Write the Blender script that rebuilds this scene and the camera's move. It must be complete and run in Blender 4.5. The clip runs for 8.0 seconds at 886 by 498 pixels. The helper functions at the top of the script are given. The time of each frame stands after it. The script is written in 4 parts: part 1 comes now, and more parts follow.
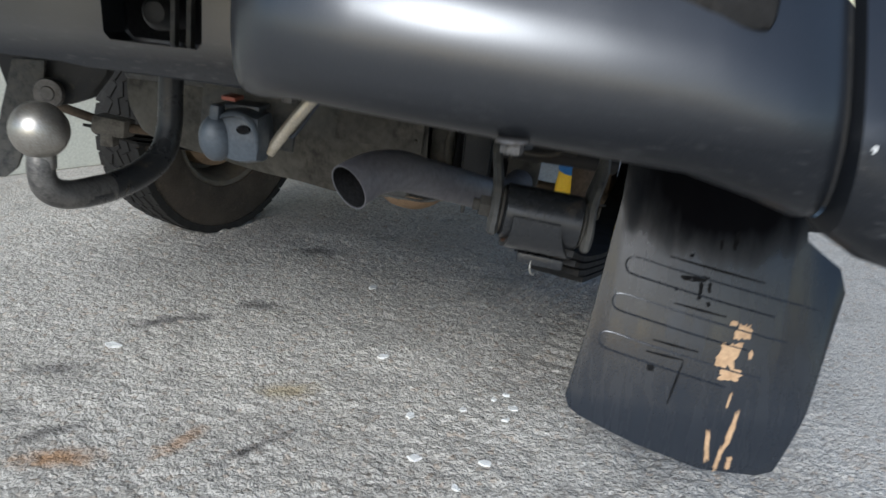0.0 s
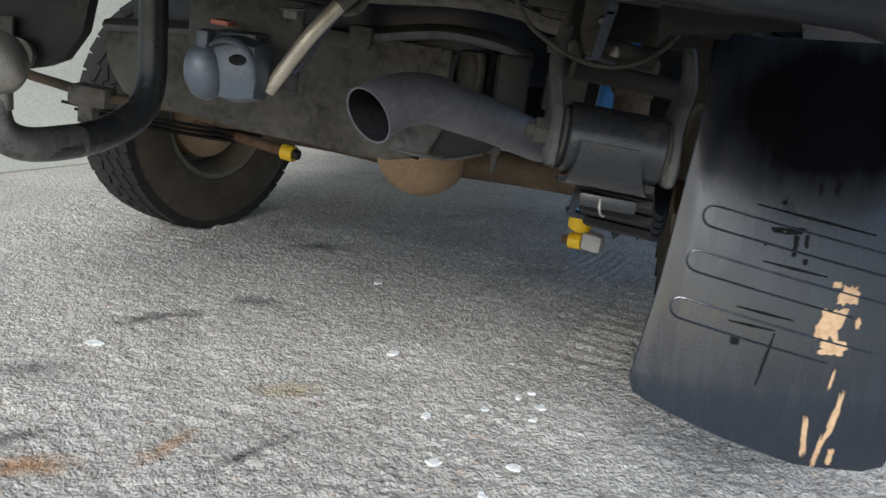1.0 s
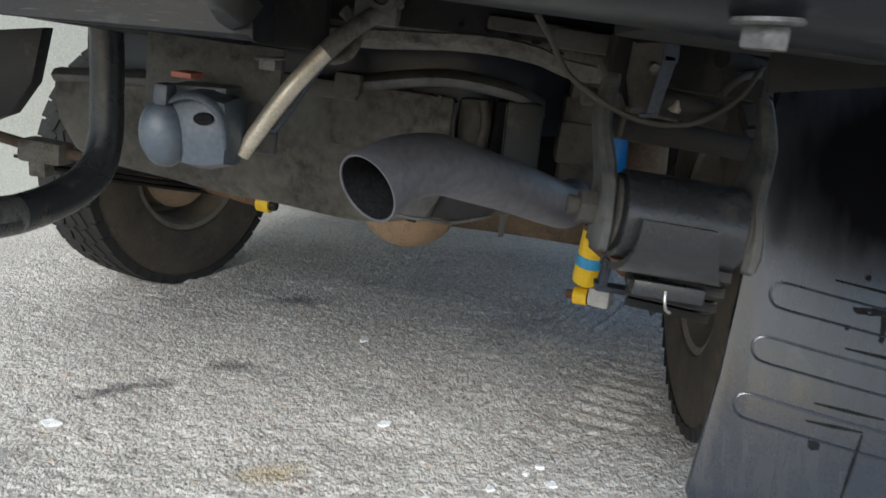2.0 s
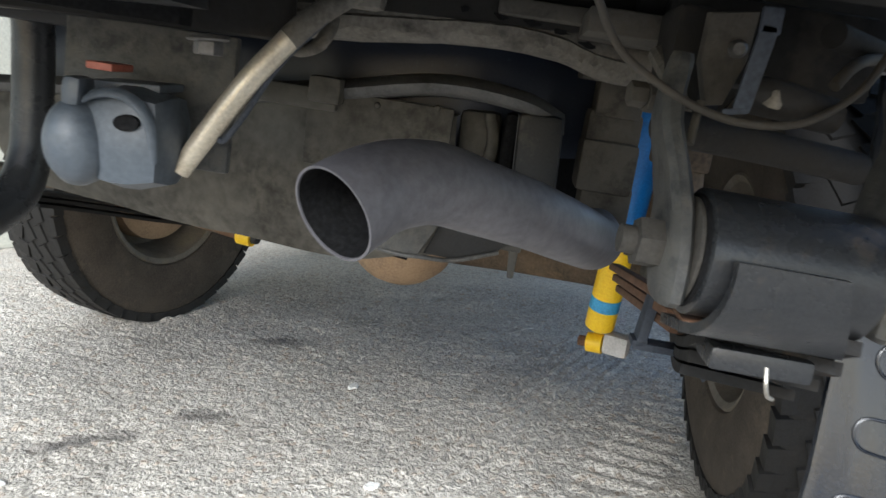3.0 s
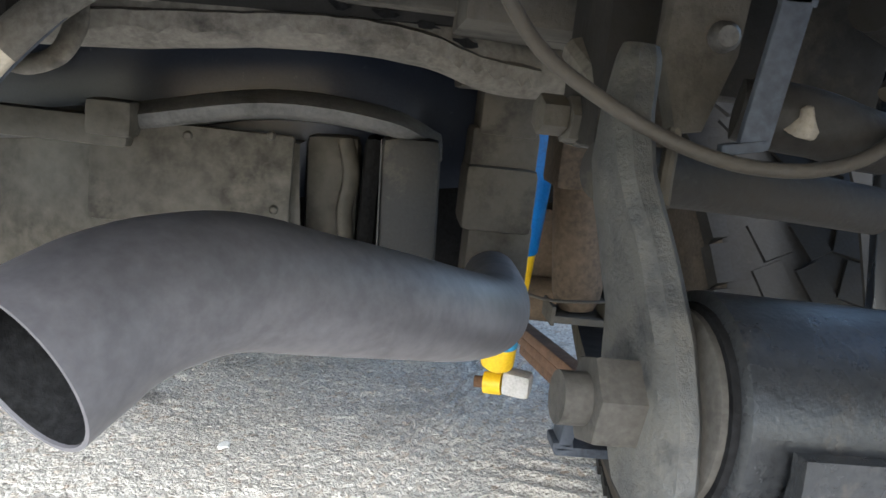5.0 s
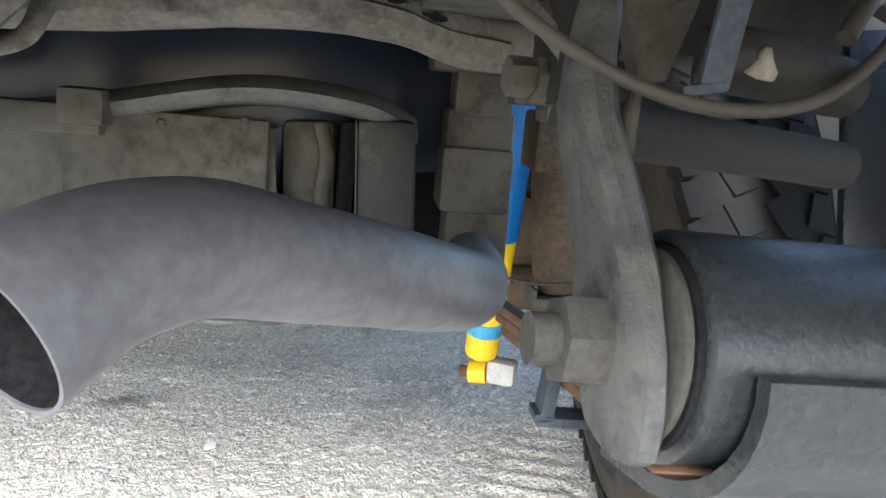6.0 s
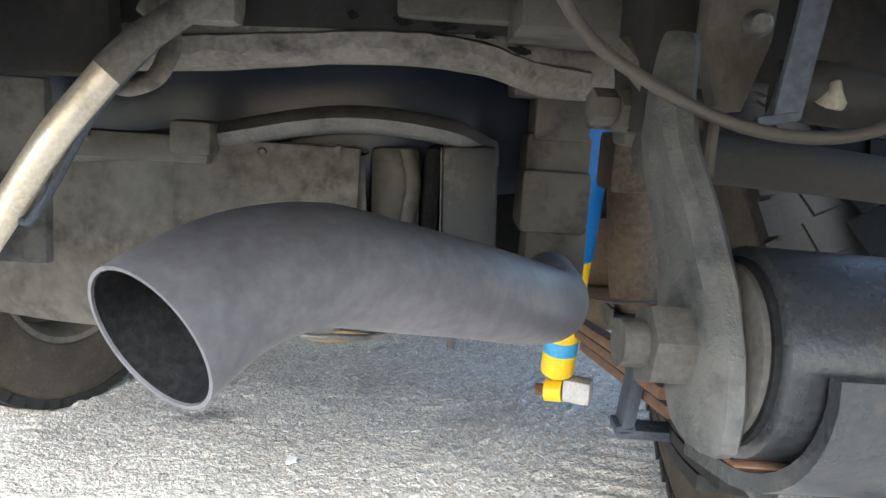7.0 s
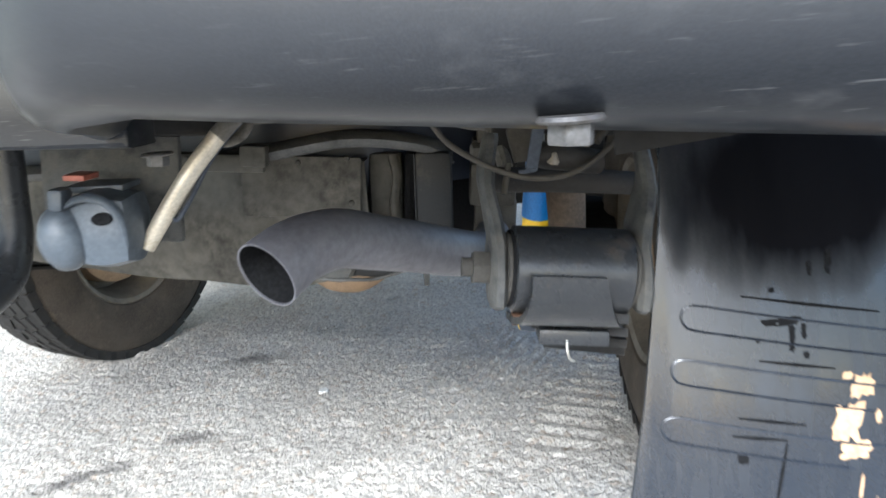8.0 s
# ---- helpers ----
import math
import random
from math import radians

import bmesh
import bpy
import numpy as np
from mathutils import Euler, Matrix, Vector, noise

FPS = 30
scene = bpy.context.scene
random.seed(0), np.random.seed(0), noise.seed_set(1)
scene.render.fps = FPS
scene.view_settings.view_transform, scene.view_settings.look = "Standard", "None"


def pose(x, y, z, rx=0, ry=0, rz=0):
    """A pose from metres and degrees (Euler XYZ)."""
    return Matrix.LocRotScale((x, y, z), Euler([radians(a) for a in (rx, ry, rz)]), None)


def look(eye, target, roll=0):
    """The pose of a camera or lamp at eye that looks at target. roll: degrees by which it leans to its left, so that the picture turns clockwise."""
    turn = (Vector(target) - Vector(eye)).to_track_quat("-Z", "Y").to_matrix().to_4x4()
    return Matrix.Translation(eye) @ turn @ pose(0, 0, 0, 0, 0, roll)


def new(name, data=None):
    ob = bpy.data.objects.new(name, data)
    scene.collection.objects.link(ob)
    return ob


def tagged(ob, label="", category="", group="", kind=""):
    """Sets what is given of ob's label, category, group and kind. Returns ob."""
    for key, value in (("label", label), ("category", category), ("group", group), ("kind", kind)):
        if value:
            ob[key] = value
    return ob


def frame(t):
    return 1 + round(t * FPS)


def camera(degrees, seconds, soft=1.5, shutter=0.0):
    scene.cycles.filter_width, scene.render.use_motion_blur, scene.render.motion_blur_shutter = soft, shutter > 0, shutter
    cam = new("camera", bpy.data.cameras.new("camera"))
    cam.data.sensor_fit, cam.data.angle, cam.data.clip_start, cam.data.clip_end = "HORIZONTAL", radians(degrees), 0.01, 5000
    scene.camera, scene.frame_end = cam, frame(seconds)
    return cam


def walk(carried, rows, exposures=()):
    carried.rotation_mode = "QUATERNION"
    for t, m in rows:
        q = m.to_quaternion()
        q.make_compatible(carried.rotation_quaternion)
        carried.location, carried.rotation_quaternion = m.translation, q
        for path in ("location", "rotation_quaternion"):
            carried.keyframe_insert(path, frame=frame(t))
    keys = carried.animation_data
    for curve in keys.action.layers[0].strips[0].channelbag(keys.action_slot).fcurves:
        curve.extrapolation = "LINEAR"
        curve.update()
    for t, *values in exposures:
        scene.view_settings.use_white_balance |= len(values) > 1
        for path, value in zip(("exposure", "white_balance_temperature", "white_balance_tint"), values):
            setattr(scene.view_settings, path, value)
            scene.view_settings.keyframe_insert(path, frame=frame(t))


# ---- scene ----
cam = camera(58.0, 8.0, shutter=0.4)
PATH = [
    (0, (0.398, -0.800, 0.825), (0.168, 1.090, 0.213), 3.6),
    (0.2, (0.384, -0.736, 0.775), (0.162, 1.157, 0.173), 2.8),
    (0.5, (0.394, -0.687, 0.732), (0.164, 1.210, 0.144), 3.5),
    (1, (0.343, -0.664, 0.709), (0.121, 1.238, 0.135), 3.2),
    (1.5, (0.321, -0.580, 0.706), (0.114, 1.331, 0.153), 2.8),
    (2, (0.294, -0.522, 0.716), (0.122, 1.409, 0.223), 2.2),
    (2.2, (0.286, -0.502, 0.714), (0.110, 1.436, 0.255), 2.5),
    (3.3, (0.280, -0.286, 0.678), (0.117, 1.667, 0.279), 2.9),
    (3.5, (0.282, -0.239, 0.681), (0.140, 1.718, 0.295), 2.7),
    (3.8, (0.296, -0.213, 0.689), (0.205, 1.749, 0.323), 1.8),
    (4, (0.305, -0.187, 0.691), (0.267, 1.776, 0.313), 1.4),
    (4.2, (0.301, -0.180, 0.689), (0.298, 1.784, 0.311), 1.5),
    (5.5, (0.290, -0.177, 0.690), (0.441, 1.779, 0.301), -0.5),
    (6, (0.294, -0.182, 0.677), (0.444, 1.774, 0.291), -1.0),
    (6.5, (0.289, -0.192, 0.672), (0.354, 1.774, 0.314), -1.1),
    (7, (0.284, -0.209, 0.681), (0.261, 1.764, 0.351), -2.1),
    (7.2, (0.293, -0.224, 0.684), (0.265, 1.747, 0.343), -2.6),
    (7.5, (0.296, -0.332, 0.709), (0.248, 1.635, 0.350), -3.2),
    (7.8, (0.329, -0.446, 0.737), (0.261, 1.513, 0.336), -4.4),
    (8, (0.337, -0.517, 0.748), (0.262, 1.433, 0.310), -4.8),
]
walk(cam, [(t, look(eye, target, roll)) for t, eye, target, roll in PATH],
     exposures=[(0.0, -0.55, 6150, 10), (0.5, -0.45, 6200, 10), (1.0, -0.42, 6250, 10), (2.2, -0.07, 6300, 10), (3.3, 0.42, 6400, 10), (4.2, 0.75, 6350, 10), (5.3, 1.45, 6300, 10), (6.0, 1.55, 6300, 10), (7.0, 1.45, 6300, 10), (7.5, 1.4, 6250, 10), (8.0, 1.0, 6050, 10)])

# ---- world and light ----
world = bpy.data.worlds.new("sky")
world.use_nodes = True
scene.world = world
wn = world.node_tree.nodes
sky = wn.new("ShaderNodeTexSky")
sky.sky_type, sky.sun_disc = "NISHITA", False
sky.sun_elevation, sky.sun_rotation = radians(31), radians(190)
wn["Background"].inputs["Strength"].default_value = 0.24
world.node_tree.links.new(sky.outputs["Color"], wn["Background"].inputs["Color"])
sun = new("sun", bpy.data.lights.new("sun", "SUN"))
sun.data.energy, sun.data.angle, sun.data.color = 5.0, radians(20), (0.94, 0.975, 1.0)
sun.matrix_world = look((-0.78, -3.92, 2.70), (0, 0.5, 0))


# ---- materials ----
def material(name, base, second=None, rough=0.6, metal=0.0, scale=40.0, fine=300.0, bump=0.15, dirt=None, dirt_amount=0.5,
             dirt_scale=9.0, contrast=0.35, spec=0.5, coat=0.0, bump_scale=None, rough_vary=0.12, depth=0.002):
    m = bpy.data.materials.new(name)
    m.use_nodes = True
    n, l = m.node_tree.nodes, m.node_tree.links
    b = n["Principled BSDF"]
    co = n.new("ShaderNodeTexCoord")

    def noise_tex(s, detail=6.0, roughness=0.6):
        t = n.new("ShaderNodeTexNoise")
        t.inputs["Scale"].default_value, t.inputs["Detail"].default_value, t.inputs["Roughness"].default_value = s, detail, roughness
        l.new(co.outputs["Object"], t.inputs["Vector"])
        return t

    def ramp(src, lo, hi):
        r = n.new("ShaderNodeMapRange")
        r.inputs["From Min"].default_value, r.inputs["From Max"].default_value = lo, hi
        l.new(src, r.inputs["Value"])
        return r.outputs["Result"]

    def mix(fac, a, c):
        x = n.new("ShaderNodeMix")
        x.data_type = "RGBA"
        l.new(fac, x.inputs["Factor"])
        for sock, v in ((x.inputs["A"], a), (x.inputs["B"], c)):
            if isinstance(v, tuple):
                sock.default_value = (*v, 1)
            else:
                l.new(v, sock)
        return x.outputs["Result"]

    second = second or tuple(v * 0.6 for v in base)
    wide, small = noise_tex(scale), noise_tex(fine, 3.0)
    colour = mix(ramp(wide.outputs["Fac"], 0.5 - contrast / 2, 0.5 + contrast / 2), base, second)
    colour = mix(ramp(small.outputs["Fac"], 0.35, 0.95), colour, tuple(min(1, v * 1.35 + 0.01) for v in base))
    if dirt:
        d = noise_tex(dirt_scale, 8.0, 0.7)
        colour = mix(ramp(d.outputs["Fac"], 0.68 - dirt_amount * 0.4, 0.80 - dirt_amount * 0.25), colour, dirt)
    l.new(colour, b.inputs["Base Color"])
    rr = ramp(wide.outputs["Fac"], 0.3, 0.7)
    r2 = n.new("ShaderNodeMapRange")
    r2.inputs["To Min"].default_value, r2.inputs["To Max"].default_value = max(0.03, rough - rough_vary), min(1, rough + rough_vary)
    l.new(rr, r2.inputs["Value"])
    l.new(r2.outputs["Result"], b.inputs["Roughness"])
    b.inputs["Metallic"].default_value, b.inputs["Specular IOR Level"].default_value = metal, spec
    b.inputs["Coat Weight"].default_value = coat
    bp = n.new("ShaderNodeBump")
    bp.inputs["Strength"].default_value, bp.inputs["Distance"].default_value = bump, depth
    bn = noise_tex(bump_scale or fine, 6.0, 0.65)
    l.new(bn.outputs["Fac"], bp.inputs["Height"])
    l.new(bp.outputs["Normal"], b.inputs["Normal"])
    return m


DUST = (0.20, 0.17, 0.12)
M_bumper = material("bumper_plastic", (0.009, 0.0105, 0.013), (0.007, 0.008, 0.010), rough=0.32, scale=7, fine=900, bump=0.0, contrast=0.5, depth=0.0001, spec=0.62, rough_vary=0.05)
M_flap = material("flap_rubber", (0.0075, 0.0105, 0.0160), (0.0055, 0.0075, 0.0115), rough=0.25, scale=18, fine=500, bump=0.08, dirt=(0.024, 0.027, 0.031), dirt_amount=0.2, dirt_scale=14, depth=0.0008)
M_tyre = material("tyre_rubber", (0.070, 0.057, 0.045), (0.044, 0.037, 0.031), rough=0.9, scale=12, fine=260, bump=0.3, dirt=(0.13, 0.105, 0.078), dirt_amount=0.32, dirt_scale=11, depth=0.002, spec=0.2)
M_tread = material("tread_rubber", (0.013, 0.0125, 0.012), (0.020, 0.018, 0.016), rough=0.75, scale=30, fine=260, bump=0.25, dirt=(0.045, 0.038, 0.030), dirt_amount=0.15, dirt_scale=24, depth=0.001, spec=0.3)
M_rim = material("rim_paint", (0.15, 0.132, 0.11), (0.09, 0.08, 0.065), rough=0.65, scale=20, dirt=DUST, dirt_amount=0.45, spec=0.25)
M_pipe = material("exhaust_coat", (0.112, 0.108, 0.116), (0.090, 0.087, 0.095), rough=0.55, metal=0.25, scale=16, fine=160, bump=0.05, dirt=(0.15, 0.115, 0.095), dirt_amount=0.12, contrast=0.6, depth=0.0005, dirt_scale=18)
# matt black for soot, tar and gouges, and for shade painted into gaps
M_matt_black = material("matt_black", (0.007, 0.007, 0.0075), (0.005, 0.005, 0.005), rough=0.95, scale=60, bump=0.3, spec=0.1)
M_black = material("black_paint", (0.013, 0.014, 0.015), (0.022, 0.021, 0.020), rough=0.5, scale=25, fine=400, bump=0.15, dirt=(0.085, 0.075, 0.06), dirt_amount=0.25, dirt_scale=22, depth=0.001, spec=0.3)
M_spring = material("spring_paint", (0.020, 0.021, 0.022), (0.012, 0.013, 0.015), rough=0.30, scale=30, fine=500, bump=0.25, dirt=(0.075, 0.062, 0.048), dirt_amount=0.27, dirt_scale=38, depth=0.001, rough_vary=0.12)
M_shackle = material("dusty_steel", (0.050, 0.050, 0.047), (0.088, 0.083, 0.071), rough=0.6, scale=70, fine=500, bump=0.5, dirt=(0.018, 0.019, 0.021), dirt_amount=0.50, dirt_scale=55, depth=0.0015, spec=0.4, contrast=0.25)
M_frame = material("frame_paint", (0.130, 0.119, 0.101), (0.070, 0.064, 0.054), rough=0.72, scale=26, fine=250, bump=0.35, dirt=(0.030, 0.027, 0.024), dirt_amount=0.36, dirt_scale=24, depth=0.002, spec=0.25)
M_bracket = material("bracket_paint", (0.058, 0.053, 0.045), (0.090, 0.081, 0.066), rough=0.75, scale=24, fine=250, bump=0.35, dirt=(0.024, 0.022, 0.019), dirt_amount=0.42, dirt_scale=22, depth=0.002, spec=0.25)
M_tube = material("grimy_tube", (0.018, 0.017, 0.016), (0.034, 0.030, 0.026), rough=0.72, scale=30, fine=300, bump=0.3, dirt=(0.085, 0.074, 0.058), dirt_amount=0.26, dirt_scale=34, depth=0.001, spec=0.22)
M_washer = material("dusty_washer", (0.050, 0.046, 0.039), (0.034, 0.031, 0.027), rough=0.75, scale=60, fine=400, bump=0.2, dirt=(0.02, 0.018, 0.016), dirt_amount=0.3, dirt_scale=60, spec=0.3)
M_rust = material("rust", (0.13, 0.062, 0.030), (0.075, 0.045, 0.028), rough=0.9, scale=60, fine=300, bump=0.5, dirt=DUST, dirt_amount=0.3)
M_tan = material("dusty_housing", (0.33, 0.22, 0.13), (0.22, 0.15, 0.10), rough=0.85, scale=18, fine=200, bump=0.3, dirt=(0.12, 0.10, 0.08), dirt_amount=0.25)
M_tank = material("tank_plastic", (0.010, 0.0145, 0.027), (0.020, 0.027, 0.042), rough=0.36, scale=11, fine=420, bump=0.10, dirt=(0.11, 0.12, 0.13), dirt_amount=0.10, dirt_scale=110, spec=0.5)
M_leaf = material("leaf_steel", (0.012, 0.0125, 0.013), (0.022, 0.019, 0.016), rough=0.75, scale=30, fine=400, bump=0.3, dirt=(0.060, 0.040, 0.026), dirt_amount=0.22, dirt_scale=26, depth=0.001, spec=0.2)
M_guard = material("tank_guard", (0.078, 0.072, 0.059), (0.026, 0.023, 0.018), rough=0.6, scale=13, fine=90, bump=0.25, dirt=(0.125, 0.114, 0.092), dirt_amount=0.26, dirt_scale=12, contrast=0.26, spec=0.3)
M_grey = material("grey_plastic", (0.060, 0.072, 0.085), (0.045, 0.054, 0.065), rough=0.45, scale=30, fine=200, bump=0.12, dirt=(0.095, 0.097, 0.095), dirt_amount=0.25)
M_orange = material("orange_plastic", (0.36, 0.10, 0.06), rough=0.5)
M_yellow = material("yellow_paint", (0.85, 0.52, 0.012), (0.78, 0.46, 0.012), rough=0.42, scale=30, bump=0.05, dirt=(0.35, 0.26, 0.10), dirt_amount=0.10)
M_blue = material("blue_paint", (0.004, 0.145, 0.42), (0.003, 0.115, 0.35), rough=0.4, scale=30, bump=0.05, dirt=(0.05, 0.07, 0.11), dirt_amount=0.15)
M_band = material("blue_band", (0.05, 0.33, 0.60), rough=0.45, bump=0.05)
M_zinc = material("worn_steel", (0.42, 0.40, 0.36), (0.30, 0.27, 0.23), rough=0.38, metal=0.9, scale=40, fine=500, bump=0.2, dirt=(0.22, 0.15, 0.09), dirt_amount=0.25, depth=0.0008)
M_ivory = material("worn_zinc_tube", (0.52, 0.47, 0.38), (0.36, 0.31, 0.23), rough=0.42, metal=0.55, scale=35, fine=400, bump=0.2, dirt=(0.16, 0.12, 0.08), dirt_amount=0.25, depth=0.0008)
M_pale = material("pale_dusty_metal", (0.46, 0.45, 0.44), (0.34, 0.33, 0.31), rough=0.75, scale=50, bump=0.3, spec=0.3)
M_dull = material("dull_bolt_steel", (0.12, 0.115, 0.11), (0.07, 0.066, 0.062), rough=0.5, metal=0.6, scale=60, fine=400, bump=0.25, dirt=(0.07, 0.06, 0.05), dirt_amount=0.3, dirt_scale=60)
M_tape = material("torn_brown_paper", (0.50, 0.33, 0.19), (0.36, 0.22, 0.12), rough=0.9, scale=60, fine=300, bump=0.4)
M_wear = material("paint_worn_steel", (0.20, 0.19, 0.175), (0.09, 0.085, 0.08), rough=0.42, metal=0.7, scale=30, fine=300, bump=0.15, dirt=(0.03, 0.03, 0.032), dirt_amount=0.4, dirt_scale=24, depth=0.0008)
M_axle = material("dusty_axle", (0.105, 0.075, 0.050), (0.05, 0.040, 0.031), rough=0.85, scale=12, fine=180, bump=0.3, dirt=(0.22, 0.15, 0.09), dirt_amount=0.3, dirt_scale=7, spec=0.2)
M_wall = material("rendered_wall", (0.52, 0.53, 0.47), (0.46, 0.47, 0.42), rough=0.85, scale=3, fine=120, bump=0.15, dirt=(0.38, 0.38, 0.34), dirt_amount=0.2, dirt_scale=2)
M_white = material("white_plaster", (0.74, 0.73, 0.70), (0.6, 0.59, 0.56), rough=0.9, scale=60, bump=0.4)
M_strap = material("blue_grey_strap", (0.042, 0.050, 0.064), (0.026, 0.030, 0.038), rough=0.75, scale=40, dirt=(0.07, 0.062, 0.05), dirt_amount=0.25, spec=0.3)
M_mud = material("dried_mud", (0.20, 0.18, 0.15), (0.12, 0.105, 0.085), rough=0.95, scale=120, bump=0.5, spec=0.2)
M_flange = material("scuffed_flange", (0.075, 0.073, 0.068), (0.036, 0.036, 0.036), rough=0.55, scale=30, fine=300, bump=0.25, dirt=(0.022, 0.020, 0.017), dirt_amount=0.35, dirt_scale=40)
M_cable = material("cable_sleeve", (0.030, 0.025, 0.019), (0.050, 0.042, 0.031), rough=0.75, scale=60, bump=0.3)
M_under = material("underbody", (0.011, 0.0105, 0.010), (0.024, 0.022, 0.019), rough=0.85, scale=9, fine=120, bump=0.4, dirt=(0.048, 0.041, 0.032), dirt_amount=0.3, dirt_scale=14, spec=0.2)


DARK, RUSTY, OCHRE = (0.13, 0.12, 0.11), (0.42, 0.22, 0.09), (0.44, 0.35, 0.21)
# x, y, half lengths, turn, colour, strength of the stains and dark streaks on the concrete
STAINS = [(-0.50, 0.95, 0.16, 0.035, 35, DARK, 0.7), (-0.085, 0.44, 0.13, 0.022, 55, DARK, 0.75), (-0.40, 0.33, 0.10, 0.05, 20, RUSTY, 0.6), (-0.47, 0.40, 0.10, 0.03, 40, DARK, 0.6),
          (-0.22, 0.43, 0.09, 0.03, 75, RUSTY, 0.45), (-0.095, 0.67, 0.09, 0.05, 20, OCHRE, 0.6), (-0.32, 1.10, 0.10, 0.05, 15, DARK, 0.6), (-0.30, 1.58, 0.14, 0.07, 10, DARK, 0.55),
          (-0.60, 0.64, 0.10, 0.05, 30, DARK, 0.5), (0.30, 1.45, 0.25, 0.12, 60, DARK, 0.25)]


def concrete():
    m = bpy.data.materials.new("rough_concrete")
    m.use_nodes = True
    n, l = m.node_tree.nodes, m.node_tree.links
    b, co = n["Principled BSDF"], n.new("ShaderNodeTexCoord")

    def noise_tex(s, detail=6.0, roughness=0.6):
        t = n.new("ShaderNodeTexNoise")
        t.inputs["Scale"].default_value, t.inputs["Detail"].default_value, t.inputs["Roughness"].default_value = s, detail, roughness
        l.new(co.outputs["Object"], t.inputs["Vector"])
        return t.outputs["Fac"]

    def ramp(src, lo, hi, a=0.0, c=1.0):
        r = n.new("ShaderNodeMapRange")
        for k, v in zip(("From Min", "From Max", "To Min", "To Max"), (lo, hi, a, c)):
            r.inputs[k].default_value = v
        l.new(src, r.inputs["Value"])
        return r.outputs["Result"]

    def mix(fac, a, c):
        x = n.new("ShaderNodeMix")
        x.data_type = "RGBA"
        l.new(fac, x.inputs["Factor"])
        for sock, v in ((x.inputs["A"], a), (x.inputs["B"], c)):
            if isinstance(v, tuple):
                sock.default_value = (*v, 1)
            else:
                l.new(v, sock)
        return x.outputs["Result"]

    warp = n.new("ShaderNodeTexNoise")
    warp.inputs["Scale"].default_value, warp.inputs["Detail"].default_value = 90, 4
    l.new(co.outputs["Object"], warp.inputs["Vector"])
    bend = n.new("ShaderNodeVectorMath")
    bend.operation = "MULTIPLY_ADD"
    l.new(warp.outputs["Color"], bend.inputs[0])
    bend.inputs[1].default_value = (0.014, 0.014, 0.0)
    l.new(co.outputs["Object"], bend.inputs[2])
    vor = n.new("ShaderNodeTexVoronoi")
    vor.inputs["Scale"].default_value = 88
    l.new(bend.outputs["Vector"], vor.inputs["Vector"])
    stone = n.new("ShaderNodeSeparateXYZ")
    l.new(vor.outputs["Color"], stone.inputs["Vector"])
    grain, fine, wide, stain = noise_tex(190, 3, 0.55), noise_tex(480, 3), noise_tex(2.6, 5), noise_tex(3.7, 7, 0.72)
    blotch = noise_tex(22, 6, 0.7)
    c = mix(ramp(wide, 0.38, 0.62), (0.600, 0.562, 0.500), (0.430, 0.395, 0.342))
    c = mix(ramp(grain, 0.46, 0.64), c, (0.675, 0.635, 0.570))
    c = mix(ramp(grain, 0.45, 0.31), c, (0.21, 0.195, 0.175))
    c = mix(ramp(fine, 0.62, 0.72), c, (0.78, 0.75, 0.69))
    c = mix(ramp(stone.outputs["X"], 0.55, 1.0, 0.0, 0.42), c, (0.70, 0.655, 0.58))
    c = mix(ramp(stone.outputs["Y"], 0.72, 1.0, 0.0, 0.32), c, (0.23, 0.205, 0.175))
    c = mix(ramp(stone.outputs["Z"], 0.86, 1.0, 0.0, 0.40), c, (0.40, 0.26, 0.15))
    c = mix(ramp(vor.outputs["Distance"], 0.55, 0.85, 0.0, 0.30), c, (0.16, 0.142, 0.120))
    c = mix(ramp(stain, 0.57, 0.72, 0.0, 0.6), c, (0.15, 0.135, 0.12))
    for sx, sy, rx, ry, turn, tint, much in STAINS:
        mp = n.new("ShaderNodeMapping")
        mp.vector_type = "TEXTURE"
        mp.inputs["Location"].default_value, mp.inputs["Rotation"].default_value, mp.inputs["Scale"].default_value = (sx, sy, 0), (0, 0, radians(turn)), (rx, ry, 1)
        l.new(co.outputs["Object"], mp.inputs["Vector"])
        far = n.new("ShaderNodeVectorMath")
        far.operation = "LENGTH"
        l.new(mp.outputs["Vector"], far.inputs[0])
        add = n.new("ShaderNodeMath")
        add.operation = "MULTIPLY_ADD"
        l.new(blotch, add.inputs[0])
        add.inputs[1].default_value = 1.7
        l.new(far.outputs["Value"], add.inputs[2])
        c = mix(ramp(add.outputs["Value"], 1.75, 1.05, 0.0, min(1.0, much * 1.3)), c, tint)
    rust = noise_tex(2.1, 8, 0.75)
    c = mix(ramp(rust, 0.61, 0.74, 0.0, 0.5), c, (0.40, 0.24, 0.12))
    l.new(c, b.inputs["Base Color"])
    b.inputs["Roughness"].default_value, b.inputs["Specular IOR Level"].default_value = 0.82, 0.35
    h = n.new("ShaderNodeMath")
    h.operation = "MULTIPLY_ADD"
    l.new(vor.outputs["Distance"], h.inputs[0])
    h.inputs[1].default_value = -0.65
    l.new(grain, h.inputs[2])
    bp = n.new("ShaderNodeBump")
    bp.inputs["Strength"].default_value, bp.inputs["Distance"].default_value = 0.9, 0.008
    l.new(h.outputs["Value"], bp.inputs["Height"])
    l.new(bp.outputs["Normal"], b.inputs["Normal"])
    return m


M_ground = concrete()


